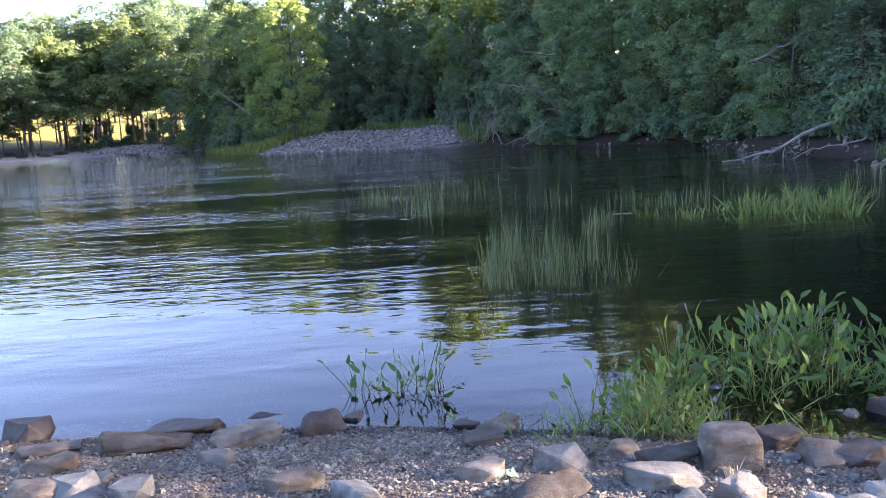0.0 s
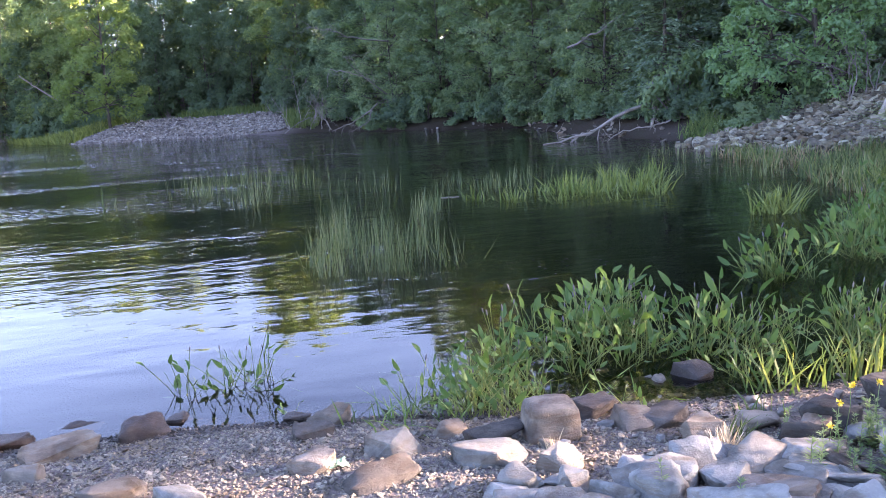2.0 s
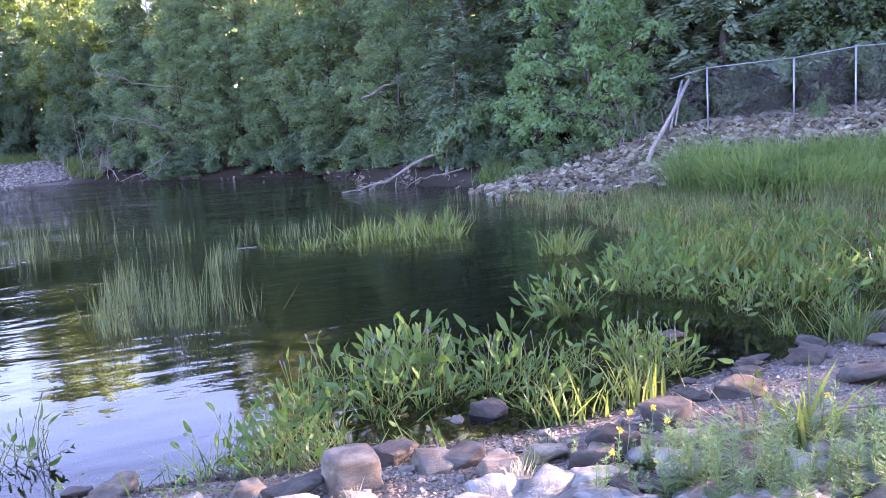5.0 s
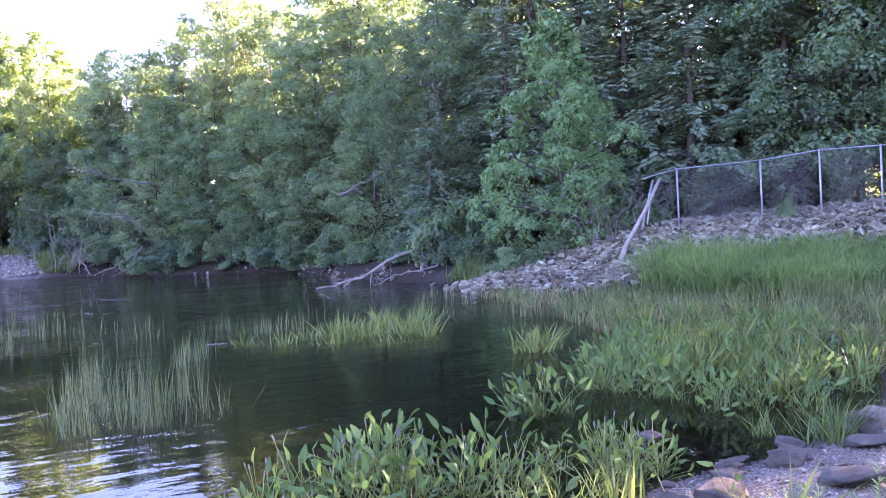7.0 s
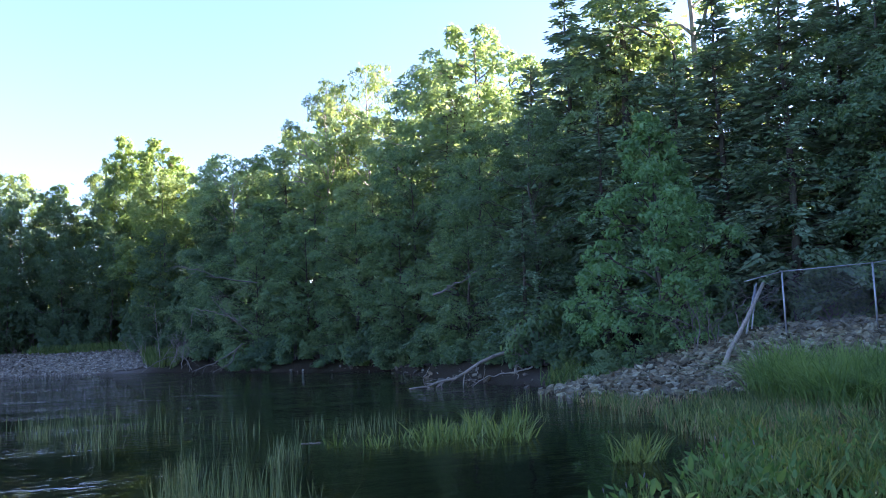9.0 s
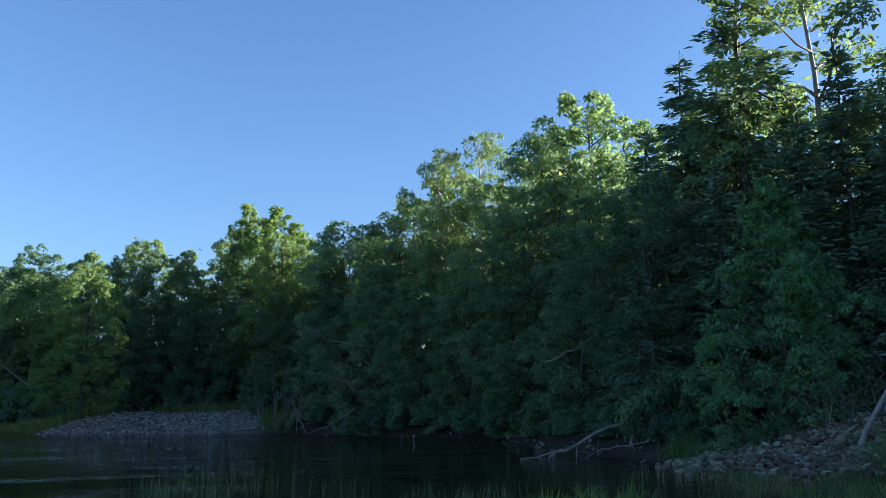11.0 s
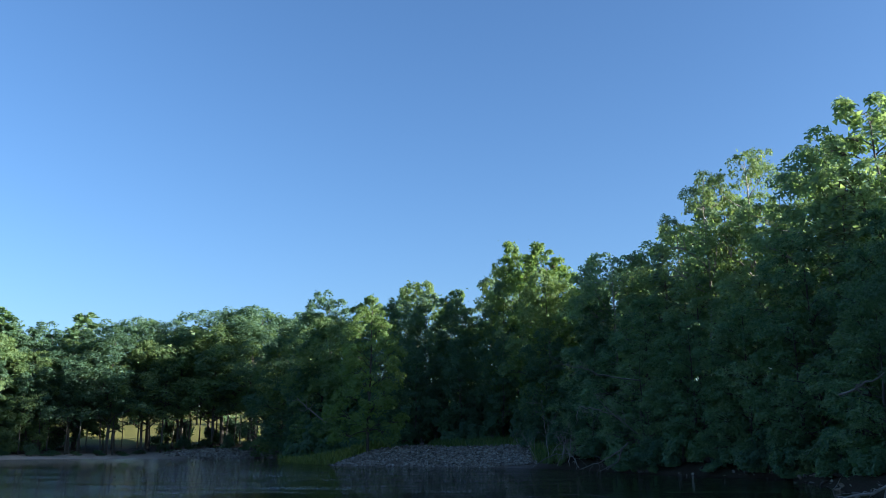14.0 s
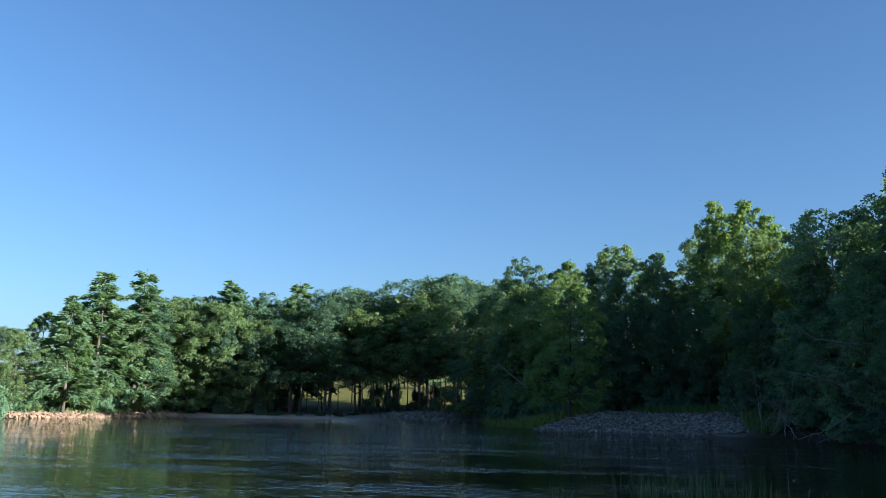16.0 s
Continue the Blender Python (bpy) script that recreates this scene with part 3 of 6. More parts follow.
def plant_trees():
    rng = random.Random(11)
    near = [broad_tree(21, 14, 3.9, 0.06, 30, 78, 0.165, LEAF, BARK, droop=0.3, stem=0.008), broad_tree(22, 14, 3.5, 0.06, 30, 78, 0.165, LEAF, BARK, droop=0.25, cone=0.3, stem=0.008),
            broad_tree(23, 14, 4.2, 0.06, 30, 78, 0.165, LEAF_PALE, BARK, droop=0.35, stem=0.008)]
    deep = [broad_tree(31, 15, 3.6, 0.26, 24, 70, 0.19, LEAF_PALE, BARK_PALE, stem=0.008), broad_tree(32, 15, 3.2, 0.3, 24, 70, 0.19, LEAF_PALE, BARK, stem=0.008)]
    dark = [conifer(41, 16, 3.6, 0.1, 32, 84, NEEDLE, BARK, spray=0.85), conifer(42, 16, 3.0, 0.14, 34, 80, NEEDLE, BARK, spray=0.85)]
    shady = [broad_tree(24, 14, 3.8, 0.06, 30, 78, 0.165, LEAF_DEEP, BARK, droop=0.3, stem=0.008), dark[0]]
    far = [broad_tree(51, 18, 4.6, 0.27, 25, 72, 0.25, LEAF_DEEP, BARK, twigs=False, puff=0.75, stem=0.008), broad_tree(52, 18, 4.2, 0.25, 25, 72, 0.25, LEAF_DEEP, BARK, twigs=False, puff=0.75, stem=0.008),
           broad_tree(53, 18, 4.8, 0.29, 25, 72, 0.25, LEAF_SUN, BARK, twigs=False, puff=0.75, stem=0.008)]
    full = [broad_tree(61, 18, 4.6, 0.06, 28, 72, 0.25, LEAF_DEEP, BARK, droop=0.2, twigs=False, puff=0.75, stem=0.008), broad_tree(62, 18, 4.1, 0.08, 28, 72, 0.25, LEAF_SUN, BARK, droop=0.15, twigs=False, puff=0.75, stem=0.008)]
    slim = broad_tree(55, 15, 2.2, 0.5, 14, 60, 0.25, LEAF_DEEP, BARK, twigs=False, stem=0.006)
    oak = broad_tree(65, 15, 3.0, 0.45, 15, 90, 0.13, LEAF_SUN, BARK_PALE, puff=0.6, clumps=8, stem=0.007)
    lime = broad_tree(71, 18, 4.3, 0.08, 28, 72, 0.25, LEAF_LIME, BARK, puff=0.7, cone=0.25, stem=0.008)
    wood = broad_tree(75, 18, 4.8, 0.1, 18, 26, 0.46, LEAF, BARK, twigs=None)
    heights = {wood: 18, **{t: 14 for t in near + shady[:1]}, **{t: 15 for t in deep + [oak, slim]}, **{t: 16 for t in dark}, **{t: 18 for t in far + full + [lime]}}

    def put(template, az, d, height, wide=1.0, label="", name="tree", group="lakeside trees"):
        x, y = spot(az, d)
        s = height / heights[template]
        m = Matrix.Translation((x, y, gz(x, y) - 0.1)) @ pose(0, 0, 0, rng.uniform(-2, 2), rng.uniform(-2, 2), rng.uniform(0, 360)) @ Matrix.Diagonal((s * wide, s * wide, s, 1))
        ob = copy_thing(template, m)
        ob.name = name
        return tagged(ob, label, "tree", group)

    def top(az, d, part_of=1.0):
        x, y = spot(az, d)
        edge = math.degrees(1.4 / d) if az > 8 else 0.0
        low = min(skyline(az - edge), skyline(az), skyline(az + edge))
        return 1.9 + d * math.tan(radians(low)) * part_of - gz(x, y)

    green, bank = "green broadleaf tree in full leaf on the wooded bank", "leafy tree hanging low over the dark water"
    # right bank: overhanging front row, body, back row that makes the skyline
    for row, (back, step, share, kinds) in enumerate([(1.0, 3.2, 0.52, near), (3.6, 3.5, 0.78, near + dark[:1]), (8.0, 4.0, 1.02, deep + dark[:1]), (13.5, 4.6, 1.0, deep)]):
        az = 5.5 + row * 0.8
        while az < 66:
            d = bankline(az) + back + rng.uniform(-0.7, 0.7)
            if not (row == 0 and az > 31) and not (row > 1 and 36 < az < 50 and rng.random() < 0.5):
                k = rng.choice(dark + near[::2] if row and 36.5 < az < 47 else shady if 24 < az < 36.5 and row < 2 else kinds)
                put(k, az, d, top(az, d, share * rng.uniform(0.86, 1.0) * (0.8 if row > 1 and 35 < az < 47 else 1.0)), rng.uniform(0.85, 1.15), bank if row == 0 else green)
            az += math.degrees(step / d) * rng.uniform(0.8, 1.2)
    # the wood behind the fence, and unseen trees added sunwards, with gaps for light
    for az, d, h, k in [(40, 37, 15, dark[0]), (44, 36, 15.5, dark[0]), (47, 38, 16, dark[1]), (50, 36, 14, dark[0]), (54, 37, 16, near[0]), (58, 36, 15, dark[1]),
                        (63, 36, 15, near[2]), (70, 37, 15, near[0])]:
        put(k, az, d, h, 1.0, "dark tall tree in the wood behind the fence")
    # added filler ranks deep in the wood block the low sun, save one lane
    for gx in np.arange(-40, 96, 9.5):
        for gy in np.arange(-26, 190, 9.5):
            x, y = gx + rng.uniform(-2, 2), gy + rng.uniform(-2, 2)
            az, d = math.degrees(math.atan2(x, y)), math.hypot(x, y)
            if -12.5 < az < 66 and bankline(az) + 17 < d < bankline(az) + 62 and (az > 8 or y < 117):
                h = min(13.5 + 0.2 * (d - bankline(az) - 17), (1.9 + d * math.tan(radians(min(skyline(az - 2), skyline(az + 2))))) * (0.95 if az < 7 else 0.4 if 34 < az < 48 else 0.8))
                put(wood, az, d, h, 1.0, "filler tree added deep in the wood to block the low sun")
    # ranks out of view, added to keep the sun off the shore
    for gx in np.arange(31, 66, 4.6):
        for gy in np.arange(-26, 26, 4.6):
            x, y = gx + rng.uniform(-1.2, 1.2), gy + rng.uniform(-1.2, 1.2)
            az, d = math.degrees(math.atan2(x, y)), math.hypot(x, y)
            lane = y + (x - 1.8) * math.tan(radians(SUN_AZ - 90))
            if 68 < az < 130 and not -2.4 < lane < 9.8:
                put(wood, az, d, rng.uniform(15, 19), 0.85, "filler tree added deep in the wood to block the low sun")
    # unseen trees added to shade the shore, set along and across the sun's way
    for along, across, h, wide, k in [(32.7, -7.6, 12.5, 1.15, oak), (34.1, -4.1, 13.0, 1.15, oak), (33.2, -1.9, 18.5, 1.15, oak), (34.9, -3.0, 19.0, 1.15, oak), (38.9, -3.6, 13.5, 1.15, oak), (38.3, 3.9, 13.5, 1.15, oak),
                                      (32.0, 5.4, 13, 1.0, near[0]), (35.8, 8.7, 14, 1.0, near[1]), (35.1, 6.0, 14, 1.0, near[2]), (35.6, 5.0, 27, 0.7, deep[0]), (31.7, -3.4, 21, 0.8, deep[1]), (46, 0.2, 13.2, 0.8, oak), (52, -0.3, 17, 0.9, oak), (57, 0.9, 18, 1.0, oak), (41, 2.6, 14.3, 0.8, oak)]:
        q = radians(SUN_AZ)
        x, y = 1.8 + along * math.sin(q) - across * math.cos(q), 4.0 + along * math.cos(q) + across * math.sin(q)
        put(k, math.degrees(math.atan2(x, y)), math.hypot(x, y), h, wide, "unseen thin-crowned tree added to dapple the sun on the shore" if k is oak else "unseen leafy tree added to shade the shore")
    # tall dark conifer and the leafy tree beside it on the skyline
    put(dark[0], 33.6, 41, 1.9 + 41 * math.tan(radians(27)), 1.0, "tall dark spruce with drooping boughs above the wood", "spruce")
    put(dark[1], 30.3, 42, 1.9 + 42 * math.tan(radians(20.5)), 1.0, "dark spruce with drooping boughs in the wood", "spruce")
    put(oak, 39.0, 43, 1.9 + 43 * math.tan(radians(27)), 1.2, "tall open-crowned tree with pale forked limbs")
    put(oak, 13.2, 60, 1.9 + 60 * math.tan(radians(17.0)), 0.7, "tall thin-crowned oak standing above the wood")
    put(oak, 16.4, 60, 1.9 + 60 * math.tan(radians(17.8)), 0.7, "tall thin-crowned oak standing above the wood")
    put(deep[0], 20.4, 54, 1.9 + 54 * math.tan(radians(19.2)) - 2, 0.9, "tall leafy tree standing above the wood")
    put(deep[1], 24.3, 51, 1.9 + 51 * math.tan(radians(21.6)) - 2, 1.0, "tall leafy tree standing above the wood")
    # the wood behind the gravel bar
    for row, (back, step, share) in enumerate([(0.5, 4.0, 0.66), (5, 4.2, 0.95), (11, 4.6, 1.06)]):
        az = -13.5 + row * 0.7
        while az < 7:
            d = bankline(az) + back + rng.uniform(-1, 1)
            k = rng.choice(full if row < 2 else full + [lime])
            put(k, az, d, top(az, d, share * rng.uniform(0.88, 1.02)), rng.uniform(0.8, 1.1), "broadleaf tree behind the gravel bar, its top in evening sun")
            az += math.degrees(step / d) * rng.uniform(0.8, 1.2)
    put(lime, -9.6, 78.5, 14.6, 0.95, "slender yellow-green tree catching the evening sun")
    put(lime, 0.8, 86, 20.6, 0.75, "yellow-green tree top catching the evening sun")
    # the grove on the far shore, with bare trunks before a lawn
    for row, (back, step, share) in enumerate([(0, 5.6, 0.92), (5, 5.4, 1.04), (10, 6.0, 1.0)]):
        az = -37.5 + row
        while az < -13.5:
            d = bankline(az) + back + rng.uniform(-1.2, 1.2)
            if row < 2 or not -28.5 < az < -23:
                put(rng.choice(far if -29 < az < -17 else full), az, d, top(az, d, share * rng.uniform(0.84, 1.05)), rng.uniform(1.1, 1.4), "tall grove tree with a bare trunk on the far shore")
            az += math.degrees(step / d) * rng.uniform(0.8, 1.2)
    for i in range(34):
        az = -33.5 + 17.5 * (i + rng.uniform(0, 1)) / 34
        d = bankline(az) + rng.uniform(-3, 9)
        put(slim, az, d, rng.uniform(10.5, 14.5), rng.uniform(0.8, 1.2), "slim bare-trunked tree standing in the far grove")
    # trees beyond the lawn
    az = -36.0
    while az < -10:
        d = 205 + rng.uniform(-6, 6)
        put(wood, az, d, rng.uniform(10, 13), 1.1, "distant tree beyond the sunlit lawn")
        az += 1.9
    # the sunlit point
    for row, (back, step, share) in enumerate([(0, 5.4, 0.86), (5, 5.6, 1.06)]):
        az = -58 + row
        while az < -37:
            d = bankline(az) + back + rng.uniform(-1.2, 1.2)
            # only the yellower templates, which carry the sunlit look in their leaf colour
            put(rng.choice([full[1], lime]), az, d, top(az, d, share * rng.uniform(0.78, 1.02)), rng.uniform(1.1, 1.4), "sunlit broadleaf tree on the point")
            az += math.degrees(step / d) * rng.uniform(0.8, 1.2)
    pine = conifer(81, 18, 4.6, 0.16, 22, 330, LEAF, BARK, tufty=0.6, spray=1.15)
    heights[pine] = 18
    for az, d, el in [(-42.2, 118, 7.3), (-40.5, 124, 8.9), (-38.2, 128, 8.9), (-32.6, 134, 8.6), (-28.0, 137, 8.5)]:
        put(pine, az, d, 1.9 + d * math.tan(radians(el)) - 1.5, 1.15, "white pine with flat tufted boughs above the grove", "pine_tree")

    # shrubs: the leaning bush by the fence, low bushes on the banks
    bush = shrub(91, 1.0, 1.0, 2600, 0.12, LEAF_DEEP)
    pale = shrub(92, 1.0, 1.0, 2600, 0.115, LEAF)
    ha = broad_tree(93, 8, 2.75, 0.05, 36, 88, 0.12, LEAF_MAPLE, BARK, "young_maple", droop=0.05, cone=1.0, clumps=9, loose=0.85, stem=0.007)
    heights[ha] = 8
    put(ha, 35.6, 31.6, 9.4, 0.9, "bright green young maple beside the fallen fence", "young_maple", "bank bushes")

    def bush_at(k, az, d, r, h, label):
        x, y = spot(az, d)
        ob = copy_thing(k, Matrix.Translation((x, y, gz(x, y) - 0.05)) @ pose(0, 0, 0, 0, 0, rng.uniform(0, 360)) @ Matrix.Diagonal((r, r, h, 1)))
        ob.name = "shrub"
        tagged(ob, label, "shrub", "bank bushes")

    az = 6.0
    while az < 31:
        d = bankline(az) - rng.uniform(0.0, 1.2)
        bush_at(rng.choice((bush, pale)), az, d, rng.uniform(1.1, 2.0), rng.uniform(1.2, 2.6), "green bush overhanging the waterside bank")
        for again in range(2):
            bush_at(rng.choice((bush, pale)), az + rng.uniform(-1, 1), bankline(az) - rng.uniform(0.6, 2.6), rng.uniform(0.8, 1.3), rng.uniform(0.5, 1.2), "low green bush trailing over the waterside bank")
        az += math.degrees(1.7 / d)
    for az, d, r, h in [(31.8, 29.5, 1.0, 0.9), (33.0, 30, 0.9, 0.9), (35, 31.5, 1.2, 1.4), (39, 33, 1.4, 1.6), (41.5, 32.5, 1.0, 1.1), (49.6, 28.6, 0.45, 0.75), (45.8, 36.5, 1.8, 2.6)]:
        bush_at(pale, az, d, r, h, "low pale green bush at the foot of the trees")
    for az in np.arange(-14, 5, 1.6):
        bush_at(bush, az, bankline(az) - 1.5 + rng.uniform(-0.7, 0.7), rng.uniform(1.6, 2.6), rng.uniform(1.6, 3.4), "dark bush at the edge of the gravel bar wood")
    for az in np.arange(-37, -14, 1.3):
        bush_at(bush, az, bankline(az) - 2 + rng.uniform(-1, 1), rng.uniform(1.0, 1.8), rng.uniform(0.5, 0.9) if -30 < az < -23.5 else rng.uniform(1.2, 2.4), "low dark undergrowth below the grove")
    for row, back in enumerate((6.0, 12.0)):
        az = 5.0 + row
        while az < 70:
            d = bankline(az) + back + rng.uniform(-1, 1)
            bush_at(rng.choice((bush, bush, pale)), az, d, rng.uniform(2.2, 3.2), rng.uniform(3.0, 5.0), "dark understorey bush in the wood")
            az += math.degrees(4.0 / d)
    az = 38.5
    while az < 66:
        d = bankline(az) + rng.uniform(0.5, 2.5)
        bush_at(bush, az, d + 4.0, rng.uniform(1.2, 2.0), rng.uniform(0.9, 2.2), "dark leafy bush behind the fence")
        az += math.degrees(2.6 / d)
    for row, back in enumerate((2.0, 9.0)):
        az = -13.0
        while az < 6:
            d = bankline(az) + back
            bush_at(bush, az, d, rng.uniform(3.2, 4.2), rng.uniform(3.8, 5.4), "dark understorey bush in the wood")
            az += math.degrees(4.4 / d)
    for az in np.arange(-37.5, -13, 1.25):
        if not -29.5 < az < -22.5:
            bush_at(bush, az, bankline(az) + rng.uniform(5, 11), rng.uniform(2.2, 3.2), rng.uniform(2.2, 4.0), "dark understorey bush below the grove")
    for az in np.arange(-58, -37.5, 1.5):
        bush_at(rng.choice((bush, pale)), az, bankline(az) + rng.uniform(0, 3), rng.uniform(2.0, 3.0), rng.uniform(2.5, 5.0), "sunlit bush under the trees of the point")
    for az, d, r, h in [(-45.9, 104, 2.6, 5.2), (-43, 119, 2.0, 2.2), (-40.5, 124, 2.2, 2.0), (-39, 127, 1.6, 1.5)]:
        bush_at(pale, az, d, r, h, "sunlit bush on the rocky point")
    for az, d, r, h in [(30.6, 39, 2.2, 4.0), (31.6, 41, 2.4, 4.6), (32.6, 39.5, 2.2, 4.2), (31.2, 45, 2.8, 5.0), (33.4, 43, 2.6, 4.6), (29.4, 42, 2.4, 4.4)]:
        bush_at(bush, az, d, r, h, "dark understorey bush in the wood")
    for k in near + shady[:1] + deep + dark + far + full + [wood, slim, oak, lime, pine, bush, pale, ha]:
        for o in (*k.children_recursive, k):
            bpy.data.objects.remove(o)


plant_trees()


# ---------------------------------------------------------------- stones
def stone_mesh(name, seed, points=14, detail=1, rough=0.03, flat=1.0, bevel=0.05):
    """A broken stone about one metre across: flat breaks between worn edges."""
    rng = np.random.default_rng(seed)
    p = unit(rng.normal(0, 1, (points, 3)))
    p = np.sign(p) * np.abs(p) ** 0.7 * rng.uniform(0.85, 1.1, (points, 1))
    p = p / np.abs(p).max(0) * 0.5
    if flat < 1:
        p[:, 2] = np.clip(p[:, 2], -0.5 * flat, 0.5 * flat) / flat
    bm = bmesh.new()
    for q in p:
        bm.verts.new(q)
    made = bmesh.ops.convex_hull(bm, input=bm.verts)
    loose = [v for v in bm.verts if not v.link_faces]
    bmesh.ops.delete(bm, geom=loose, context="VERTS")
    if bevel:
        bmesh.ops.dissolve_limit(bm, angle_limit=radians(11), verts=bm.verts, edges=bm.edges)
        bmesh.ops.bevel(bm, geom=list(bm.edges), offset=bevel, segments=2, profile=0.6, affect="EDGES", clamp_overlap=True)
        bmesh.ops.triangulate(bm, faces=bm.faces)
        for i in range(detail):
            bmesh.ops.subdivide_edges(bm, edges=[e for e in bm.edges if e.calc_length() > 0.09], cuts=1)
            bmesh.ops.triangulate(bm, faces=bm.faces)
        shift = Vector(rng.uniform(-50, 50, 3))
        for v in bm.verts:
            v.co *= 1 + rough * noise.fractal(v.co * 3.1 + shift, 0.7, 2.1, 4)
    bmesh.ops.recalc_face_normals(bm, faces=bm.faces)
    me = bpy.data.meshes.new(name)
    bm.to_mesh(me)
    bm.free()
    me.polygons.foreach_set("use_smooth", np.full(len(me.polygons), bool(bevel)))
    me.update()
    return me


def block_mesh(name, seed, power=7.0):
    """A boulder worn from a squared block: blunt corners, faces slightly hollow and uneven."""
    bm = bmesh.new()
    bmesh.ops.create_cube(bm, size=1.0)
    bmesh.ops.subdivide_edges(bm, edges=bm.edges, cuts=11, use_grid_fill=True)
    shift = Vector((seed * 3.7, seed * 1.3, seed * 2.1))
    for v in bm.verts:
        d = v.co.normalized()
        s = (abs(d.x) ** power + abs(d.y) ** power + abs(d.z) ** power) ** (-1 / power)
        v.co = d * s * 0.5 * (1 + 0.06 * noise.fractal(d * 1.3 + shift, 0.8, 2.0, 3) + 0.025 * noise.fractal(d * 6 + shift, 0.8, 2.0, 3))
        v.co.x *= 1 - 0.12 * v.co.z
    bmesh.ops.triangulate(bm, faces=bm.faces)
    me = bpy.data.meshes.new(name)
    bm.to_mesh(me)
    bm.free()
    me.polygons.foreach_set("use_smooth", np.full(len(me.polygons), True))
    return me


SMALL = [stone_mesh("stone", 120 + i, 12 + i % 4, 0, 0.06, (1.0, 0.75, 0.6)[i % 3], 0.06) for i in range(8)]
STONES = [stone_mesh("stone", 100 + i, 13 + i % 4, 2, 0.11, (0.9, 0.75, 0.6)[i % 3], 0.08) for i in range(9)]
BLOCK = block_mesh("stone", 4)
RUBBLES = [stone_mesh("stone", 160 + i, 11, 0, 0.0, 0.8, 0.0) for i in range(8)]
PEBBLES = [stone_mesh("pebble", 180 + i, 8, 0, 0.0, 0.8, 0.0) for i in range(8)]


def with_material(me, material):
    own = me.copy()
    own.materials.clear()
    own.materials.append(material)
    return own


SHAPES = {}
stone_rng = random.Random(5)


def stone(x, y, w, d, h, turn, material, label, shape=None, sunk=0.3, tilt=6.0, group="shore stones"):
    """One stone w by d by h metres, lying part sunk in the shore."""
    pool = STONES if w > 0.17 else SMALL
    i = stone_rng.randrange(len(pool)) if shape is None else shape
    key = (i, material.name, w > 0.17)
    if key not in SHAPES:
        SHAPES[key] = with_material(BLOCK if i == "block" else pool[i % len(pool)], material)
    z = max(gz(x, y), -0.05)
    h *= 0.85 if shape == "block" else 0.72
    if y > 4.3 and x < 0.5:
        sunk += 0.15
    m = (Matrix.Translation((x, y, z + h * (0.5 - sunk))) @ pose(0, 0, 0, stone_rng.uniform(-tilt, tilt), stone_rng.uniform(-tilt, tilt), turn)
         @ Matrix.Diagonal((w, d, h * 1.15, 1)))
    return thing("stone", label, "stone", group, SHAPES[key], None, m)


GREY_L = "grey broken stone bedded in the gravel shore"
PALE_L = "pale grey angular slab lying on the shore"
WARM_L = "brown stone lying in the gravel at the waterside"
WET_L = "wet dark stone at the water's edge"

stone(1.43, 4.10, 0.29, 0.25, 0.25, -4, STONE, "big squared grey-brown boulder on the shore", "block", 0.12, 2)
stone(1.90, 4.12, 0.30, 0.28, 0.18, -20, STONE_WARM, WARM_L, 3)
stone(1.80, 4.42, 0.34, 0.24, 0.20, 10, STONE_WET, WET_L, 1)
stone(1.01, 3.84, 0.42, 0.26, 0.15, -28, STONE_PALE, PALE_L, 2)
stone(1.02, 3.42, 0.24, 0.20, 0.18, -35, STONE_PALE, PALE_L, 4)
stone(0.60, 4.12, 0.38, 0.26, 0.16, -14, STONE_PALE, "pale slab with a sunlit broken edge", 5)
stone(0.44, 3.75, 0.46, 0.30, 0.14, 20, STONE_DARK, "dark grey stone bedded in the gravel shore", 6)
stone(0.15, 4.05, 0.23, 0.21, 0.16, 30, STONE, GREY_L, 0)
stone(-1.33, 4.48, 0.24, 0.24, 0.19, 50, STONE, "split grey stone standing on edge", 7)
stone(-1.87, 4.86, 0.62, 0.36, 0.19, -6, STONE_DARK, "dark grey stone bedded in the gravel shore", 1)
stone(-1.25, 4.90, 0.46, 0.34, 0.18, 12, STONE_WARM, WARM_L, 8)
stone(-0.83, 5.08, 0.36, 0.32, 0.27, 20, STONE_WET, "rounded wet brown stone at the water's edge", 6, 0.3)
stone(-0.63, 5.33, 0.18, 0.16, 0.16, 0, STONE_WET, WET_L, 2)
stone(-2.72, 5.30, 0.46, 0.40, 0.32, 14, STONE_WET, WET_L, 5, 0.35)
stone(-1.80, 5.25, 0.70, 0.36, 0.16, 4, STONE_WET, WET_L, 4)
stone(-1.25, 5.46, 0.30, 0.18, 0.15, -12, STONE_WET, WET_L, 6)
stone(-2.24, 4.50, 0.28, 0.24, 0.17, 40, STONE_WARM, WARM_L, 0)
stone(-1.86, 4.02, 0.34, 0.26, 0.15, 10, STONE_PALE, PALE_L, 5)
stone(-1.59, 3.96, 0.24, 0.24, 0.15, 70, STONE_PALE, PALE_L, 8)
stone(-0.78, 4.00, 0.34, 0.18, 0.13, 18, STONE, GREY_L, 2)
stone(-0.50, 3.78, 0.38, 0.26, 0.16, 6, STONE_PALE, PALE_L, 7)
stone(-2.14, 4.02, 0.36, 0.26, 0.15, -10, STONE_WARM, WARM_L, 3)
stone(-2.05, 5.05, 0.18, 0.15, 0.12, 0, STONE_WET, WET_L, 7)
stone(-2.45, 4.86, 0.40, 0.24, 0.12, 5, STONE, GREY_L, 1)
stone(0.08, 5.02, 0.24, 0.16, 0.12, -6, STONE_WET, WET_L, 4)
